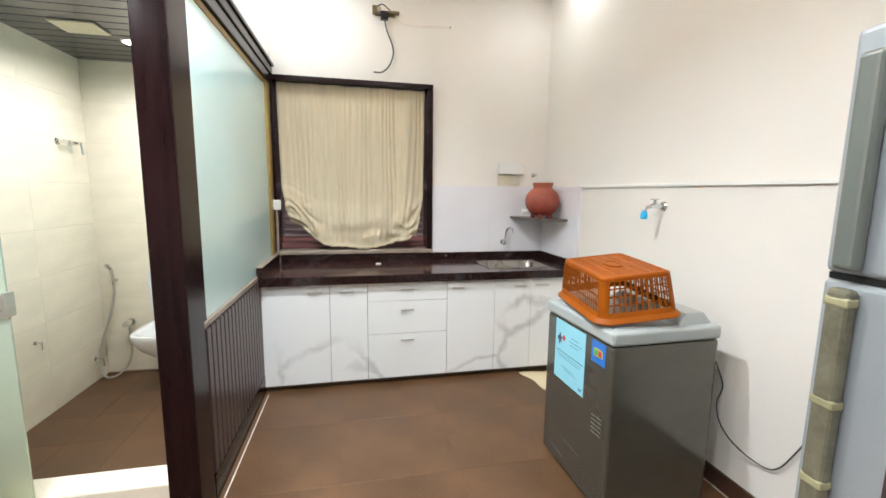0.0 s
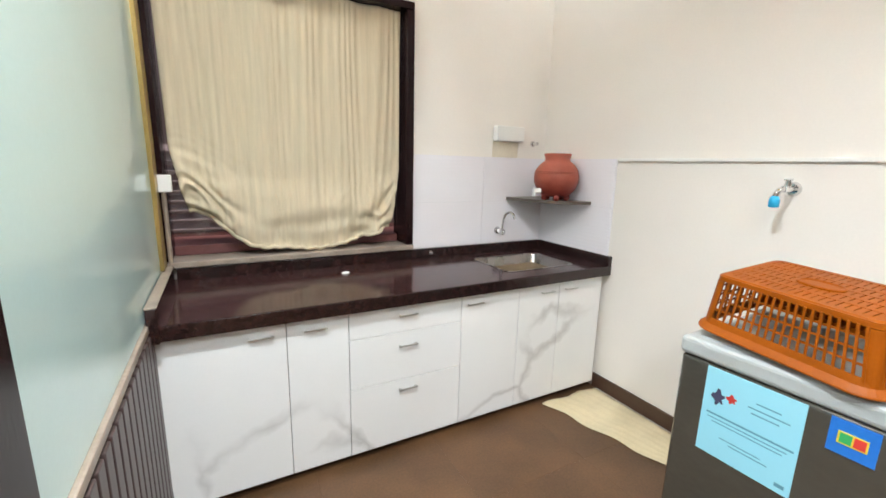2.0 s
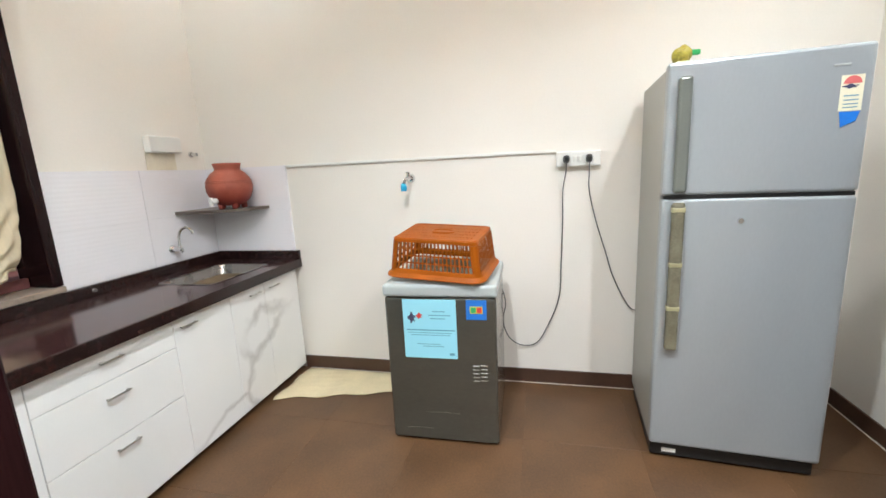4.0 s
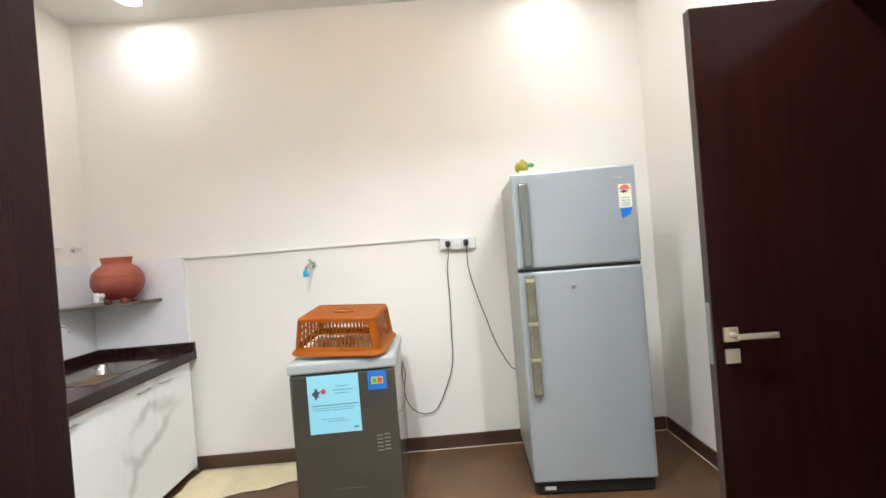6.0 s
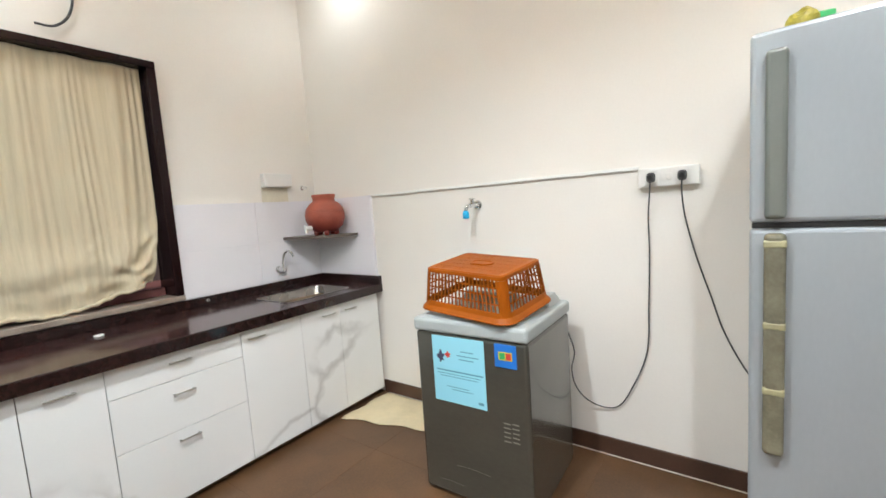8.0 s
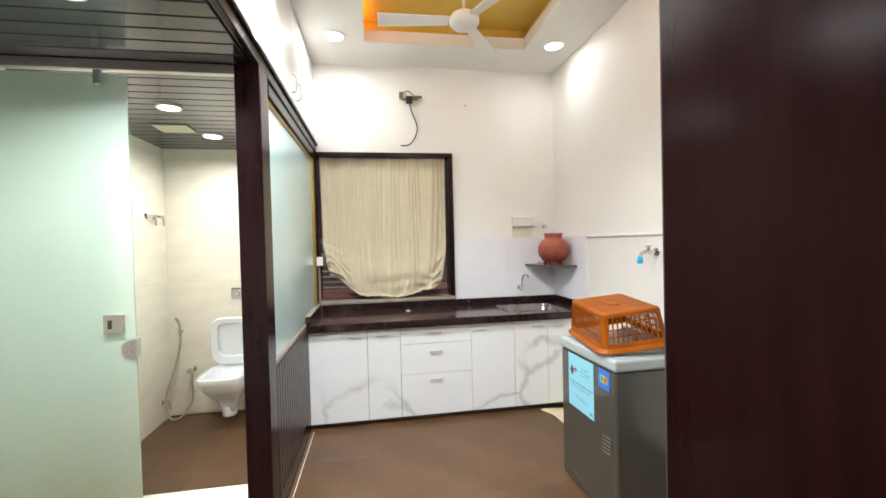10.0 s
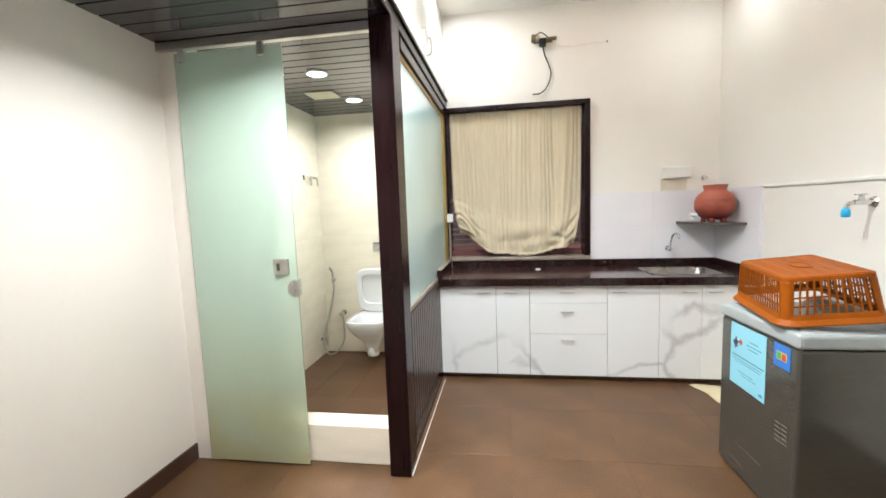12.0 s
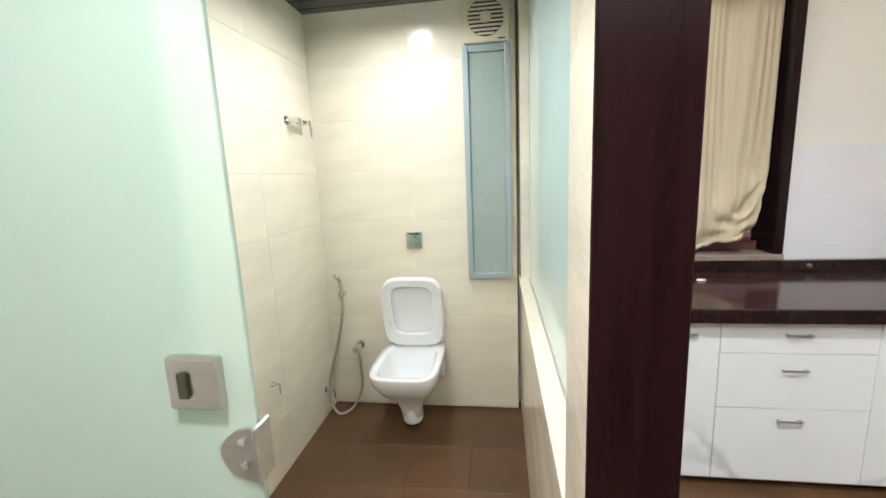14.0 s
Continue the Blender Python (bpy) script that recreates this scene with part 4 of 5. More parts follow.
# ---------------------------------------------------------------- washroom
def toilet():
    t = base("toilet", pose(-1.17, BY, FLOOR + 0.025), "white wall-hung toilet with its lid raised", "toilet")
    rows = [oval(0.055, 0.05, 0.09, -0.26), oval(0.062, 0.06, 0.14, -0.26), oval(0.09, 0.12, 0.20, -0.23), oval(0.145, 0.20, 0.28, -0.245), oval(0.175, 0.25, 0.36, -0.262), oval(0.180, 0.262, 0.415, -0.268),
            oval(0.178, 0.260, 0.422, -0.268), oval(0.145, 0.20, 0.421, -0.295), oval(0.138, 0.19, 0.405, -0.295), oval(0.115, 0.15, 0.30, -0.285), oval(0.07, 0.08, 0.21, -0.25)]
    part("bowl", loft(rows), M_CERAMIC, t, smooth=True)
    part("wall_flange", box(-0.16, 0.16, -0.06, -0.001, 0.20, 0.415, 0.02, seg=3), M_CERAMIC, t)
    part("trap", lathe([(0.05, 0.045), (0.058, 0.06), (0.06, 0.13), (0.05, 0.15)], 20), M_CERAMIC, t, smooth=True).location = (0, -0.26, 0)
    lean = pose(0, -0.075, 0.435, 7, 0, 0)
    lid = loft([oval(0.170, 0.20, 0.0, 0.205), oval(0.178, 0.208, 0.006, 0.205), oval(0.178, 0.208, 0.016, 0.205), oval(0.172, 0.202, 0.022, 0.205)])
    lid.transform(lean @ pose(0, 0, 0, 90, 0, 0))
    part("lid", lid, M_CERAMIC, t, smooth=False)
    rim = loft([oval(0.176, 0.206, 0.026, 0.205), oval(0.176, 0.206, 0.040, 0.205), oval(0.170, 0.20, 0.045, 0.205), oval(0.125, 0.150, 0.045, 0.22), oval(0.118, 0.143, 0.040, 0.22), oval(0.118, 0.143, 0.026, 0.22)], False, False)
    rim.transform(lean @ pose(0, 0, 0, 90, 0, 0))
    part("seat_ring", rim, M_CERAMIC, t, smooth=False)
    for sx in (-0.09, 0.09):
        part("hinge", box(sx - 0.022, sx + 0.022, -0.115, -0.07, 0.421, 0.442, 0.006), M_CHROME, t, "chrome seat hinge")


toilet()


def flush_plate():
    f = base("flush_plate", pose(-1.163, BY, 1.028), "square chrome flush plate on the tiles", "flush plate")
    part("plate", box(-0.048, 0.048, -0.014, -0.001, -0.048, 0.048, 0.005), M_CHROME, f)
    part("button", cyl(0.028, 0.024, 0, 0.012, 24, m=Matrix.Translation((0, -0.0135, -0.004)) @ pose(0, 0, 0, 90, 0, 0)), M_CHROME, f)
    part("slot", box(-0.03, 0.03, -0.0165, -0.0135, 0.034, 0.041, 0.001), M_BLACK, f)


flush_plate()


def jet_spray():
    j = base("jet_spray", pose(-0.04, 0, 0.01), "chrome hand spray with a steel hose by the toilet", "hand spray")
    part("valve", cyl(0.028, 0.026, 0, 0.012, 20, bm=cyl(0.015, 0.015, 0, 0.07, 16, m=Matrix.Translation((-1.50, BY, 0.37)) @ pose(0, 0, 0, 90, 0, 0)), m=Matrix.Translation((-1.50, BY, 0.37)) @ pose(0, 0, 0, 90, 0, 0)), M_CHROME, j, smooth=False)
    part("knob", cyl(0.024, 0.020, 0, 0.03, 16, m=Matrix.Translation((-1.50, BY - 0.07, 0.37)) @ pose(0, 0, 0, 90, 0, 0)), M_CHROME, j)
    part("hose", tube([(-1.50, 3.785, 0.36), (-1.485, 3.77, 0.25), (-1.48, 3.74, 0.12), (-1.53, 3.70, 0.02), (-1.60, 3.66, 0.0), (-1.655, 3.68, 0.07), (-1.665, 3.72, 0.20), (-1.62, 3.78, 0.42), (-1.585, 3.80, 0.60), (-1.585, 3.80, 0.70)], 0.008, 8, 8), M_STEEL, j, "braided steel hose", smooth=True)
    part("spray_head", tube([(-1.585, 3.80, 0.68), (-1.585, 3.798, 0.75), (-1.59, 3.79, 0.80), (-1.60, 3.765, 0.825)], 0.014, 10, 6), M_CHROME, j, smooth=True)
    part("holder", box(-1.605, -1.565, 3.795, BY - 0.001, 0.69, 0.715, 0.005), M_CHROME, j)


jet_spray()


def wall_tap(y, z, name="tap", twin=False, s=1.0):
    """A chrome tap on the washroom's side wall."""
    x = XL + 0.018
    t = base(name, pose(x, y, z), "chrome two-handle wall mixer on the tiles" if twin else "small chrome bib tap on the washroom tiles", "tap", "washroom taps")
    for q in ((-0.06, 0.06) if twin else (0.0,)):
        part("flange", cyl(0.026 * s, 0.02 * s, 0, 0.012, 20, m=Matrix.Translation((0, q, 0)) @ pose(0, 0, 0, 0, 90, 0)), M_CHROME, t)
        part("stem", cyl(0.012 * s, 0.012 * s, 0, 0.07 * s, 16, m=Matrix.Translation((0.004, q, 0)) @ pose(0, 0, 0, 0, 90, 0)), M_CHROME, t)
        part("lever", tube([(0.07 * s, q, 0.0), (0.075 * s, q, -0.03 * s), (0.078 * s, q - 0.004, -0.075 * s)], 0.008 * s, 8, 5), M_CHROME, t, smooth=True)
    if twin:
        part("bridge", tube([(0.04, -0.06, 0), (0.045, 0, 0.004), (0.04, 0.06, 0)], 0.013, 10, 6), M_CHROME, t, smooth=True)


wall_tap(3.60, 1.70, "wall_mixer", True)
wall_tap(3.69, 0.15, s=0.75)
wall_tap(3.15, 0.47, s=0.55)


def bath_window():
    w = base("window_2", pose(0, BY, 0), "narrow frosted window in a grey aluminium frame", "window", kind="structure")
    x0, x1, z0, z1 = -0.85, -0.60, 0.80, 2.06
    for n, a in (("frame_left", (x0, x0 + 0.03, z0, z1)), ("frame_right", (x1 - 0.03, x1, z0, z1)), ("frame_top", (x0 + 0.031, x1 - 0.031, z1 - 0.035, z1)), ("frame_bottom", (x0 + 0.031, x1 - 0.031, z0, z0 + 0.035))):
        part(n, box(a[0], a[1], -0.028, -0.001, a[2], a[3], 0.003), M_ALU, w)
    part("pane", box(x0 + 0.031, x1 - 0.031, -0.014, -0.002, z0 + 0.036, z1 - 0.036, 0.001), M_FPANE, w, "greenish grey frosted pane")


M_ALU = mat("grey_blue_aluminium", (0.42, 0.50, 0.53), rough=0.35, metal=0.3, var=0.05)
M_FPANE = mat("dull_frosted_pane", (0.36, 0.43, 0.40), rough=0.12, var=0.12, scale=3)
bath_window()


def exhaust_fan():
    e = base("exhaust_fan", pose(-0.722, BY, 2.178), "cream square exhaust fan above the narrow window", "exhaust fan")
    part("housing", box(-0.122, 0.122, -0.03, -0.001, -0.11, 0.115, 0.01, seg=3), M_CREAMP, e)
    part("recess", cyl(0.092, 0.092, 0, 0.004, 36, m=Matrix.Translation((0, -0.030, 0.01)) @ pose(0, 0, 0, 90, 0, 0)), M_BLACK, e)
    for k in range(9):
        z = -0.08 + k * 0.02
        w = math.sqrt(max(0.0, 0.092 ** 2 - z ** 2))
        part("louvre", box(-w, w, -0.042, -0.0345, 0.01 + z - 0.006, 0.01 + z + 0.004, 0.001), M_CREAMP, e)
    part("hub", cyl(0.03, 0.026, 0, 0.012, 24, m=Matrix.Translation((0, -0.034, 0.01)) @ pose(0, 0, 0, 90, 0, 0)), M_CREAMP, e)
    part("nameplate", box(0.06, 0.10, -0.0315, -0.0302, -0.098, -0.092), M_INK, e)


M_CREAMP = mat("cream_plastic", (0.72, 0.66, 0.50), rough=0.4, var=0.03)
exhaust_fan()
v = base("ceiling_vent", pose(-1.33, 3.16, LOW), "cream square vent in the dark ceiling", "vent")
part("frame", box(-0.11, 0.11, -0.09, 0.09, -0.012, -0.0005, 0.003), M_CREAMP, v)
for k in range(6):
    part("slat", box(-0.09, 0.09, -0.07 + k * 0.025, -0.055 + k * 0.025, -0.0155, -0.0125, 0.001), M_CREAMP, v)

# ---------------------------------------------------------------- lamps and fan
def downlight(x, y, z, r=0.075):
    d = base("downlight", pose(x, y, z), "round white recessed downlight, lit; two in the group are added fill", "downlight", "downlights")
    part("ring", loft([oval(r + 0.012, r + 0.012, -0.0005, 0, 32, 2), oval(r + 0.010, r + 0.010, -0.010, 0, 32, 2), oval(r, r, -0.012, 0, 32, 2), oval(r - 0.004, r - 0.004, -0.004, 0, 32, 2)]), M_WHITE, d)
    part("diffuser", cyl(r - 0.005, r - 0.005, -0.0095, -0.0045, 32), M_LAMP, d, "glowing white diffuser")


# The last two main fittings belong to the added fill lamps.
for lx, ly in MAIN_AND_FILL_LIGHTS:
    downlight(lx, ly, CEIL)
for lx, ly in LOW_LIGHTS:
    downlight(lx, ly, LOW, 0.06)


def fan():
    f = base("ceiling_fan", pose(0.72, 2.76, CEIL + TUP), "white three-blade ceiling fan hung in the tray", "ceiling fan")
    part("canopy", lathe([(0.06, -0.001), (0.058, -0.03), (0.02, -0.06)], 24), M_WHITE, f, smooth=True)
    part("rod", cyl(0.011, 0.011, -0.30, -0.05, 14), M_WHITE, f)
    part("motor", lathe([(0.02, -0.29), (0.085, -0.305), (0.105, -0.33), (0.105, -0.36), (0.085, -0.385), (0.03, -0.40)], 32), M_WHITE, f, smooth=True)
    for k in range(3):
        b = box(0.11, 0.60, -0.06, 0.06, -0.004, 0.004, 0.003)
        for w in b.verts:
            u = (w.co.x - 0.11) / 0.49
            w.co.y *= 0.75 + 0.35 * u
        b.transform(pose(0, 0, -0.345, 0, 0, 55 + 120 * k) @ pose(0, 0, 0, 10, 0, 0))
        part("blade", b, M_WHITE, f)


fan()

# ---------------------------------------------------------------- kitchen small things
M_STONE = mat("brown_shelf_stone", (0.13, 0.10, 0.08), rough=0.3, var=0.2)
M_CLAY = mat("red_terracotta", (0.36, 0.085, 0.048), rough=0.5, var=0.22, scale=7, bump=0.08, bscale=30)
b = bmesh.new()
SHX, SHY = XR - 0.0135, YB - 0.019
arc = [b.verts.new((SHX - 0.325 * math.cos(a), SHY - 0.475 * math.sin(a), 1.172)) for a in [math.pi / 2 * q / 16 for q in range(17)]]
fc = b.faces.new(arc + [b.verts.new((SHX, SHY, 1.172))])
ex = bmesh.ops.extrude_face_region(b, geom=[fc])
for w in ex["geom"]:
    if isinstance(w, bmesh.types.BMVert):
        w.co.z += 0.02
bmesh.ops.recalc_face_normals(b, faces=b.faces[:])
tagged(link_mesh("corner_shelf", b, M_STONE), "thin brown stone corner shelf above the sink", "shelf")


def damp(m, top, colour):
    """The lower part of a clay vessel soaked dark, with an uneven upper edge."""
    n, l = m.node_tree.nodes, m.node_tree.links
    b = n["Principled BSDF"]
    tc, sep, cloud = n.new("ShaderNodeTexCoord"), n.new("ShaderNodeSeparateXYZ"), n.new("ShaderNodeTexNoise")
    cloud.inputs["Scale"].default_value = 9
    l.new(tc.outputs["Object"], sep.inputs[0]); l.new(tc.outputs["Object"], cloud.inputs["Vector"])
    k = n.new("ShaderNodeMath"); k.operation = "MULTIPLY_ADD"
    k.inputs[1].default_value = 0.12
    l.new(cloud.outputs[0], k.inputs[0]); l.new(sep.outputs["Z"], k.inputs[2])
    f = n.new("ShaderNodeMapRange")
    f.inputs["From Min"].default_value, f.inputs["From Max"].default_value = top + 0.11, top + 0.01
    l.new(k.outputs[0], f.inputs[0])
    c = n.new("ShaderNodeMix"); c.data_type = "RGBA"
    l.new(f.outputs[0], c.inputs[0]); l.new(b.inputs["Base Color"].links[0].from_socket, c.inputs[6])
    c.inputs[7].default_value = (*colour, 1)
    l.new(c.outputs[2], b.inputs["Base Color"])


damp(M_CLAY, 0.10, (0.20, 0.022, 0.014))


def pot():
    p = base("clay_pot", pose(1.733, 3.61, 1.192), "round red terracotta water pot with a small tap", "pot")
    part("body", lathe([(0.055, 0.022), (0.085, 0.03), (0.122, 0.065), (0.142, 0.115), (0.144, 0.155), (0.132, 0.20), (0.105, 0.235), (0.082, 0.250), (0.078, 0.262), (0.084, 0.285), (0.088, 0.297), (0.082, 0.300), (0.072, 0.285), (0.070, 0.25)], 48), M_CLAY, p, smooth=True)
    for z, r in ((0.175, 0.1425), (0.185, 0.140)):
        part("ridge", lathe([(r - 0.002, z - 0.003), (r + 0.0015, z), (r - 0.002, z + 0.003)], 48), M_CLAY, p, smooth=True)
    for k in range(5):
        a = 2 * math.pi * k / 5 + 0.3
        part("foot", lathe([(0.014, 0.0), (0.02, 0.012), (0.018, 0.035)], 14), M_CLAY, p, smooth=True).location = (0.075 * math.cos(a), 0.075 * math.sin(a), 0)
    way = Vector((-0.97, 0.05, 0)).normalized()
    m = Matrix.Translation(way * 0.128 + Vector((0, 0, 0.06))) @ way.to_track_quat("Z", "Y").to_matrix().to_4x4()
    t = part("spigot", cyl(0.018, 0.015, 0, 0.05, 14, m=m), M_WHITE, p, "white plastic spigot")
    part("spout", cyl(0.013, 0.011, -0.035, 0.024, 12, m=Matrix.Translation(way * 0.17 + Vector((0, 0, 0.06)))), M_WHITE, t)


pot()


def faucet():
    f = base("sink_tap", pose(1.50, YB - 0.014, 0.955), "chrome swan-neck wall tap above the sink", "tap")
    part("flange", cyl(0.028, 0.022, 0, 0.012, 20, m=pose(0, -0.001, 0, 90, 0, 0)), M_CHROME, f)
    part("body", cyl(0.016, 0.016, 0.008, 0.075, 16, m=pose(0, 0, 0, 90, 0, 0)), M_CHROME, f)
    part("spout", tube([(0, -0.06, 0.0), (0.004, -0.062, 0.075), (0.012, -0.072, 0.118), (0.025, -0.10, 0.138), (0.036, -0.13, 0.122), (0.04, -0.138, 0.095)], 0.009, 12, 8), M_CHROME, f, smooth=True)
    part("lever", tube([(0, -0.07, 0.0), (-0.01, -0.095, -0.005), (-0.035, -0.11, -0.008)], 0.007, 8, 5), M_CHROME, f, smooth=True)


faucet()
n = base("upstand_nozzle", pose(0.956, YB - 0.0455, 0.842), "small chrome nozzle on the granite upstand", "nozzle")
part("collar", cyl(0.014, 0.012, 0, 0.008, 16, m=pose(0, 0, 0, 90, 0, 0)), M_CHROME, n)
part("stub", cyl(0.007, 0.006, 0.007, 0.025, 12, m=pose(0, 0, 0, 90, 0, 0)), M_CHROME, n)
tagged(link_mesh("soap_piece", loft([oval(0.02, 0.012, CT + 0.0005, 0, 20, 2.4), oval(0.023, 0.014, CT + 0.005, 0, 20, 2.4), oval(0.018, 0.010, CT + 0.010, 0, 20, 2.4)]), M_WHITE), "small white piece of soap on the worktop", "soap").location = (0.347, 3.70, 0)


def bib_tap():
    t = base("bib_tap", pose(XR, 2.385, 1.335), "chrome bib tap with a blue hose end on the wall", "tap")
    part("flange", cyl(0.03, 0.022, 0, 0.012, 24, m=pose(-0.001, 0, 0, 0, -90, 0)), M_CHROME, t)
    part("body", cyl(0.014, 0.013, 0.008, 0.09, 16, m=pose(0, 0, 0, 0, -90, 0)), M_CHROME, t)
    part("bonnet", cyl(0.013, 0.010, 0, 0.03, 14, m=pose(-0.055, 0, 0.008)), M_CHROME, t)
    part("lever", box(-0.085, -0.03, -0.007, 0.007, 0.036, 0.044, 0.003), M_CHROME, t)
    part("nose", tube([(-0.085, 0, 0), (-0.105, 0.008, -0.008), (-0.112, 0.014, -0.03)], 0.012, 12, 6), M_CHROME, t, smooth=True)
    part("hose_end", lathe([(0.014, -0.075), (0.019, -0.07), (0.019, -0.045), (0.013, -0.028)], 20), M_CYAN, t, "sky blue plastic hose end", smooth=True).location = (-0.112, 0.014, 0)


M_CYAN = mat("sky_blue_plastic", (0.02, 0.42, 0.72), rough=0.35, var=0.05)
bib_tap()


def switchboard():
    s_ = base("switchboard", pose(XR, 1.367, 1.405), "white switchboard with two sockets on the wall", "switchboard")
    part("box", box(-0.035, -0.0005, -0.13, 0.115, -0.043, 0.043, 0.005), M_WHITE, s_)
    for yy in (0.06, -0.065):
        part("socket_plate", box(-0.0385, -0.0352, yy - 0.03, yy + 0.03, -0.035, 0.035, 0.002), M_WHITE, s_)
    for yy in (0.012, -0.012):
        part("rocker", box(-0.041, -0.0352, yy - 0.009, yy + 0.009, -0.016, 0.016, 0.003), M_WHITE, s_)


switchboard()
tr = base("cable_trunking", pose(0, 0, 0), "white plastic cable trunking along the wall", "cable trunking")
part("channel", box(XR - 0.014, XR - 0.0005, 1.484, 3.272, 1.447, 1.464, 0.002), M_WHITE, tr)


def plug_cable(y, z, pts, name):
    c = base("power_cable", pose(XR - 0.039, y, z), name, "cable", "power cables")
    part("plug", loft([oval(0.022, 0.018, 0.0, 0, 20, 3), oval(0.023, 0.019, 0.012, 0, 20, 3), oval(0.018, 0.015, 0.035, 0, 20, 2.5), oval(0.010, 0.010, 0.048, 0, 20, 2)]), M_BLACK, c).matrix_local = pose(0, 0, 0, 0, -90, 0)
    part("cord", tube([(-0.03, 0, -0.012)] + [(a - XR + 0.039, b - y, d - z) for a, b, d in pts], 0.0033, 8, 10), M_CORD, c, smooth=True)


M_CORD = mat("dark_grey_cord", (0.05, 0.05, 0.05), rough=0.5, var=0.15)
plug_cable(1.427, 1.405, [(1.83, 1.43, 1.33), (1.875, 1.444, 1.22), (1.885, 1.443, 1.04), (1.885, 1.45, 0.80), (1.885, 1.462, 0.56), (1.885, 1.54, 0.35), (1.885, 1.605, 0.25), (1.88, 1.69, 0.235), (1.83, 1.755, 0.29), (1.79, 1.79, 0.37), (1.775, 1.80, 0.46), (1.78, 1.785, 0.55), (1.745, 1.80, 0.66)], "black power cable of the washing machine")
plug_cable(1.302, 1.405, [(1.83, 1.302, 1.33), (1.88, 1.295, 1.22), (1.885, 1.255, 1.045), (1.885, 1.20, 0.865), (1.885, 1.145, 0.69), (1.885, 1.05, 0.51), (1.88, 0.98, 0.50)], "black power cable running behind the refrigerator")


def wall_socket():
    s_ = base("wall_socket", pose(1.13, YF, 0.77), "white wall socket with a loose cord", "socket")
    part("box", box(-0.045, 0.045, 0.0005, 0.035, -0.043, 0.043, 0.005), M_WHITE, s_)
    part("plug", cyl(0.018, 0.014, 0, 0.03, 14, m=pose(0, 0.035, 0, -90, 0, 0)), M_WHITE, s_)
    part("cord", tube([(0, 0.06, 0), (0.03, 0.055, -0.07), (0.10, 0.02, -0.2), (0.16, 0.012, -0.29), (0.17, 0.012, -0.33), (0.13, 0.012, -0.34), (0.12, 0.012, -0.28)], 0.004, 8, 8), M_GREYP, s_, smooth=True)


wall_socket()


def wall_box():
    w = base("wall_fitting_box", pose(1.55, YB, 1.615), "small white wall fitting above the tiles", "wall fitting")
    part("cover", box(-0.115, 0.115, -0.055, -0.0005, -0.045, 0.055, 0.008, seg=3), M_WHITE, w)
    # Thin beige rectangle on the wall just below the cover.
    part("under_patch", box(-0.115, 0.10, -0.004, -0.0005, -0.150, -0.047, 0.0015), M_BEIGE, w, "beige patch below the fitting")


M_BEIGE = mat("pale_beige", (0.78, 0.71, 0.57), rough=0.7, var=0.08)
wall_box()
p = base("pipe_stub", pose(1.785, YB, 1.565), "capped chrome pipe stub on the wall", "pipe")
part("flange", cyl(0.022, 0.018, 0, 0.01, 20, m=pose(0, -0.001, 0, 90, 0, 0)), M_CHROME, p)
part("cap", cyl(0.013, 0.012, 0.008, 0.05, 16, m=pose(0, 0, 0, 90, 0, 0)), M_CHROME, p)
w = base("window_switch", pose(-0.455, 3.884, 1.285), "small white switch box on the window frame with a conduit", "switch")
part("box", box(-0.036, 0.036, -0.04, -0.001, -0.04, 0.04, 0.005), M_WHITE, w)
part("conduit", cyl(0.010, 0.010, -0.385, -0.041, 14, m=Matrix.Translation((0.0, -0.014, 0))), M_SILL, w, "grey plastic conduit")


def bracket():
    b_ = base("wiring_bracket", pose(0.43, YB, 2.835), "loose wall bracket with dangling black wiring", "bracket")
    part("plate", box(-0.07, 0.07, -0.012, -0.001, -0.018, 0.018, 0.003), M_OLIVE, b_)
    part("arm", box(-0.085, -0.055, -0.07, -0.0125, -0.014, 0.03, 0.004), M_OLIVE, b_)
    part("arm", box(0.02, 0.095, -0.05, -0.0125, -0.006, 0.010, 0.003), M_OLIVE, b_)
    part("connector", box(-0.03, 0.02, -0.06, -0.0125, -0.05, 0.004, 0.006), M_BLACK, b_, "black plug connector")
    part("wire", tube([(-0.005, -0.04, -0.04), (0.01, -0.03, -0.11), (0.04, -0.02, -0.18), (0.055, -0.018, -0.25), (0.03, -0.018, -0.33), (-0.02, -0.02, -0.38), (-0.08, -0.02, -0.385)], 0.005, 8, 8), M_CORD, b_, smooth=True)
    part("wire", tube([(-0.06, -0.06, 0.02), (-0.02, -0.075, 0.035), (0.03, -0.05, 0.012)], 0.004, 8, 6), M_CORD, b_, smooth=True)
    part("clamp", cyl(0.022, 0.018, 0, 0.05, 14, m=pose(-0.045, -0.012, 0.012, 90, 0, 0)), M_STEEL, b_, "bare steel clamp")
    part("wire", tube([(0.06, -0.02, -0.01), (0.11, -0.012, -0.045), (0.20, -0.008, -0.06), (0.34, -0.006, -0.05), (0.45, -0.006, -0.048)], 0.0014, 6, 6), M_BEIGE, b_, "thin pale wire along the wall", smooth=True)
    part("nail", cyl(0.004, 0.004, 0, 0.02, 8, m=pose(0.455, 0, -0.048, 90, 0, 0)), M_BLACK, b_)
    for ob in b_.children:
        ob.data.transform(Matrix.Diagonal((1.2, 1.0, 1.2, 1.0)))


M_OLIVE = mat("tarnished_metal", (0.20, 0.16, 0.08), rough=0.5, metal=0.4, var=0.3)
bracket()


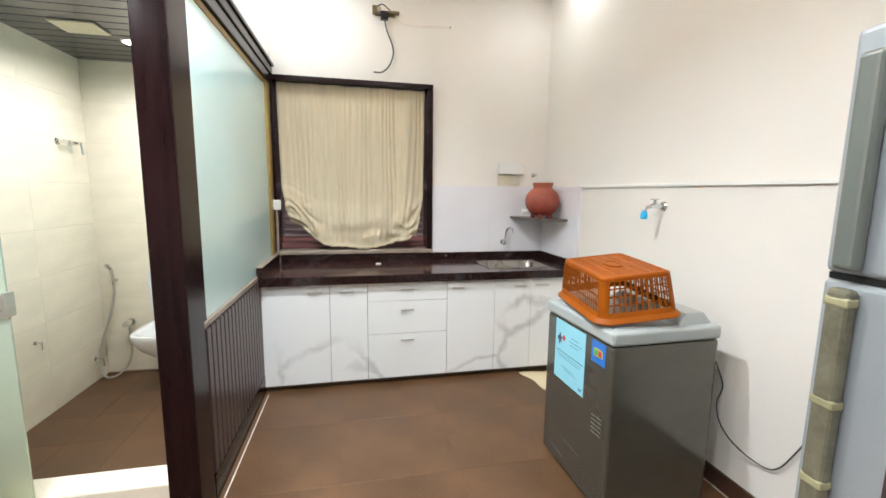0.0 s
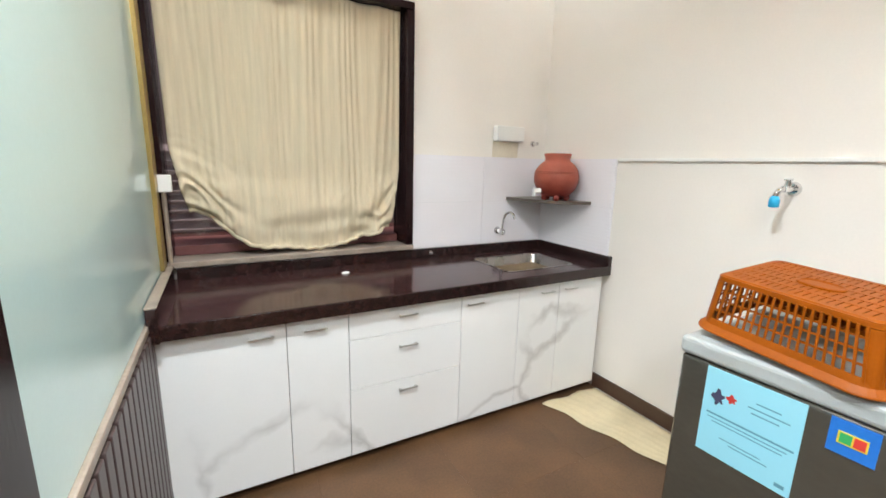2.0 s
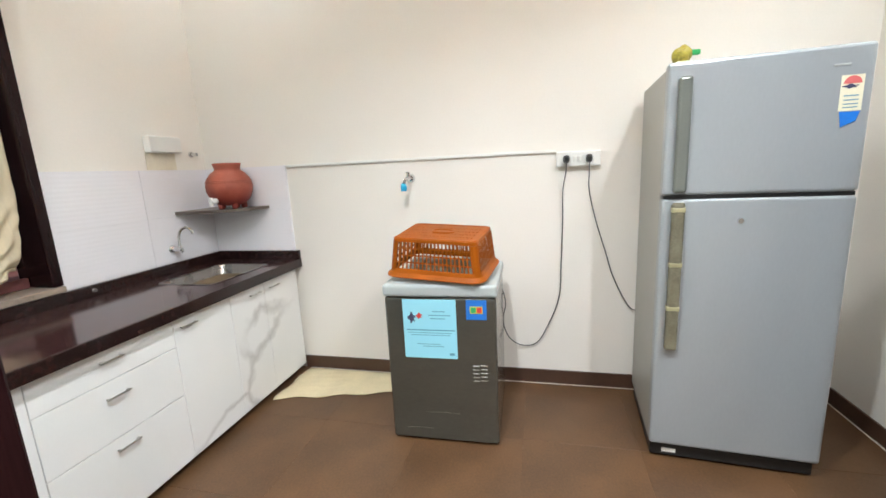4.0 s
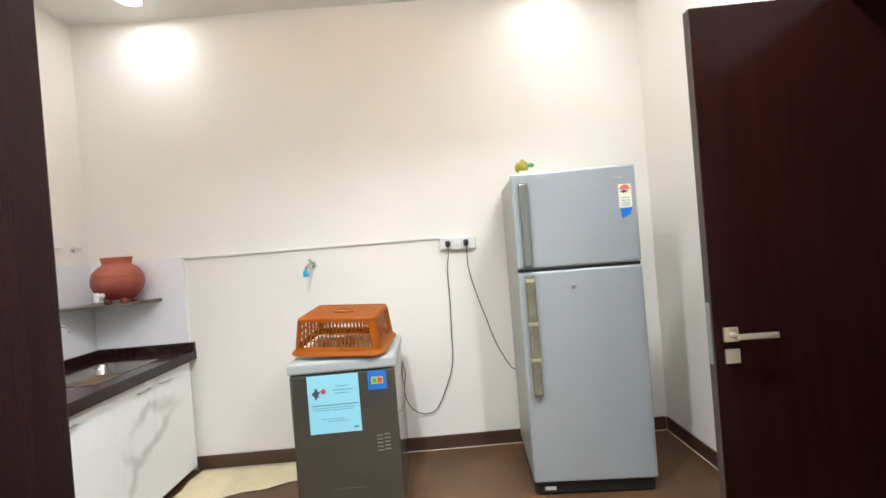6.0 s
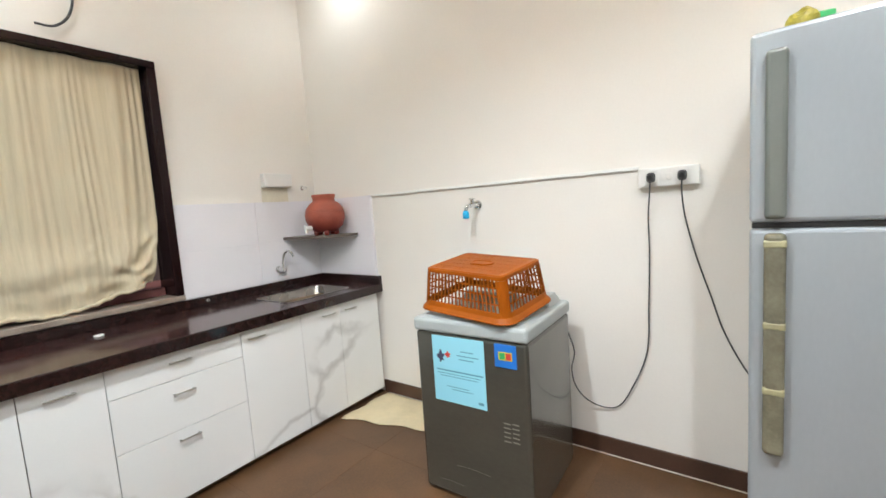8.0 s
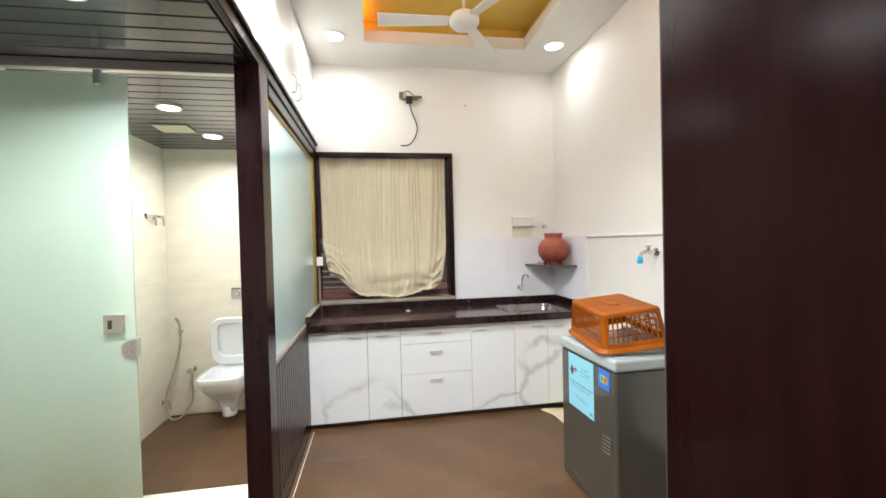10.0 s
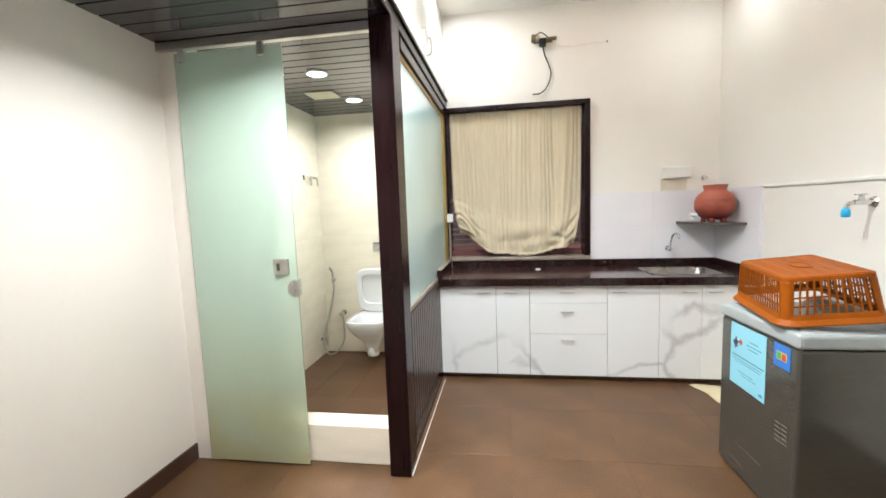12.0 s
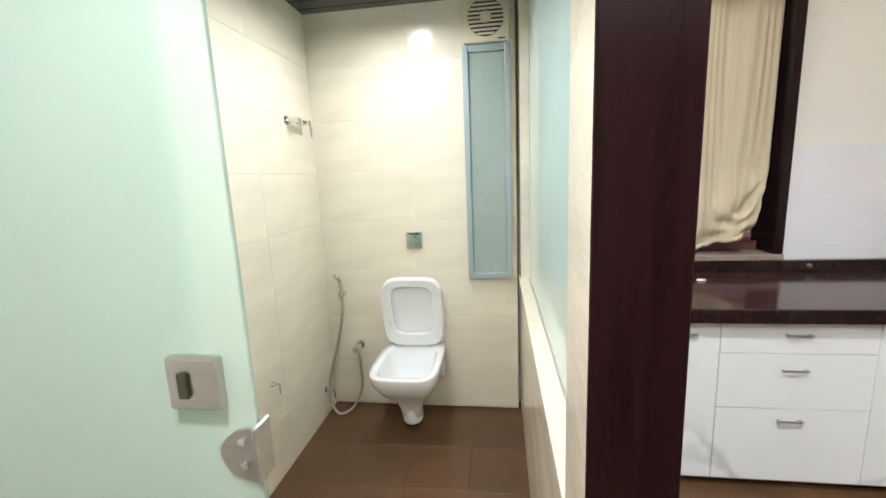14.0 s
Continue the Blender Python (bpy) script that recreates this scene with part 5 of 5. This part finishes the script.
def packet():
    k = base("snack_packet", pose(1.57, 0.933, FLOOR + 1.774, 0, 0, 10), "crumpled yellow packet with a green tip on the refrigerator", "packet")
    b = bmesh.new()
    bmesh.ops.create_icosphere(b, subdivisions=3, radius=0.036)
    for q in b.verts:
        d = 1 + 0.35 * noise.noise(q.co * 40)
        q.co = Vector((q.co.x * 0.7 * d, q.co.y * 1.1 * d, 0.102 + q.co.z * 1.2 * d))
    part("wrapper", b, M_PACK, k)
    part("tip", box(-0.012, 0.012, -0.078, -0.034, 0.100, 0.124, 0.006), M_GREEN, k, "green twisted tip")
    part("card", box(-0.022, 0.022, -0.03, 0.03, 0.0, 0.075, 0.006), M_PALE, k)


M_PACK = mat("yellow_foil", (0.38, 0.32, 0.05), rough=0.3, var=0.6, scale=30)
M_PALE = mat("pale_green_card", (0.70, 0.75, 0.55), rough=0.5)
packet()

# cloth on the floor beside the washing machine
b = bmesh.new()
nx, ny = 24, 44
g = []
for j in range(ny + 1):
    v = j / ny
    row = []
    for i in range(nx + 1):
        u = i / nx
        edge = 1.44 + 0.20 * (1 - v) + 0.012 * math.sin(v * 17)
        x, y = edge + (1.872 - edge) * u, 2.47 + 0.79 * v + 0.01 * math.sin(u * 11)
        row.append(b.verts.new((x, y, FLOOR + 0.004 + 0.006 * max(0, noise.noise(Vector((x * 9, y * 9, 0)))) + 0.003 * math.sin(u * 20 + v * 6) ** 2)))
    g.append(row)
for j in range(ny):
    for i in range(nx):
        b.faces.new((g[j][i], g[j][i + 1], g[j + 1][i + 1], g[j + 1][i]))
rug = tagged(link_mesh("floor_cloth", b, mat("cream_floor_cloth", (0.66, 0.56, 0.36), rough=0.9, var=0.1, scale=8, bump=0.2, bscale=60), smooth=True), "crumpled cream cloth spread on the floor", "cloth")
rug.modifiers.new("cloth", "SOLIDIFY").thickness = 0.003

# skirtings with a pale joint along the floor
for nm, a in (("skirting_east", (XR - 0.012, XR - 0.0005, YF + 0.013, CF + 0.04)), ("skirting_south", (DX1 + 0.01, XR - 0.0125, YF + 0.0005, YF + 0.012)), ("skirting_west", (XL + 0.0005, XL + 0.012, YF + 0.013, 2.044))):
    structure(nm, box(a[0], a[1], a[2], a[3], FLOOR, FLOOR + 0.095, 0.002), M_SKIRT, "dark brown tile skirting", "skirting")
structure("floor_joint_east", box(XR - 0.017, XR - 0.0125, YF + 0.02, CF, FLOOR, FLOOR + 0.004), M_CAULK, "pale filler line along the skirting", "joint")
structure("floor_joint_south", box(DX1 + 0.02, XR - 0.02, YF + 0.0125, YF + 0.017, FLOOR, FLOOR + 0.004), M_CAULK, "pale filler line along the skirting", "joint")
structure("floor_joint_partition", box(PX1 + 0.019, PX1 + 0.025, 2.0, CF, FLOOR, FLOOR + 0.004), M_CAULK, "pale filler line along the partition", "joint")

# ---------------------------------------------------------------- tiles
tile_box = box(0.0006, 0.6077, 0.0006, 0.5651, -0.006, 0.0, 0.0006, seg=1)
first = part("tile", tile_box, M_FLOOR, floor)
first.location = (XL, YF, FLOOR)
for j in range(7):
    for i in range(6):
        if i == j == 0:
            continue
        t = new("tile", first.data)
        t.parent = floor
        t.location = (XL + i * 0.6083, YF + j * 0.5657, FLOOR)
small = part("tile", box(0.0005, 0.2995, 0.0005, 0.2995, -0.004, 0.0, 0.001, seg=1), M_FLOOR, floor)
small.location = (XL + 0.02, 2.24, FLOOR + 0.012)
for j in range(5):
    for i in range(4):
        if i == j == 0:
            continue
        t = new("tile", small.data)
        t.parent = floor
        t.location = (XL + 0.02 + i * 0.3, 2.24 + j * 0.3, FLOOR + 0.012)
TW, TH = 0.583, 0.29
wt = part("tile", box(0.0003, TW - 0.0003, 0, 0.011, 0.0003, TH - 0.0003, 0.0007, seg=1), M_BTILE, wall_tiles)
wt.location = (XL + 0.012, BY + 0.0025, FLOOR + 0.012)
for k in range(8):
    for i in range(2):
        if i == k == 0:
            continue
        t = new("tile", wt.data)
        t.parent = wall_tiles
        t.location = (XL + 0.012 + i * TW, BY + 0.0025, FLOOR + 0.012 + k * TH)
for k in range(8):
    for i in range(3):
        t = new("tile", wt.data)
        t.parent = wall_tiles_side
        t.matrix_local = pose(XL + 0.0225, BY - (3 - i) * TW, FLOOR + 0.012 + k * TH, 0, 0, 90)
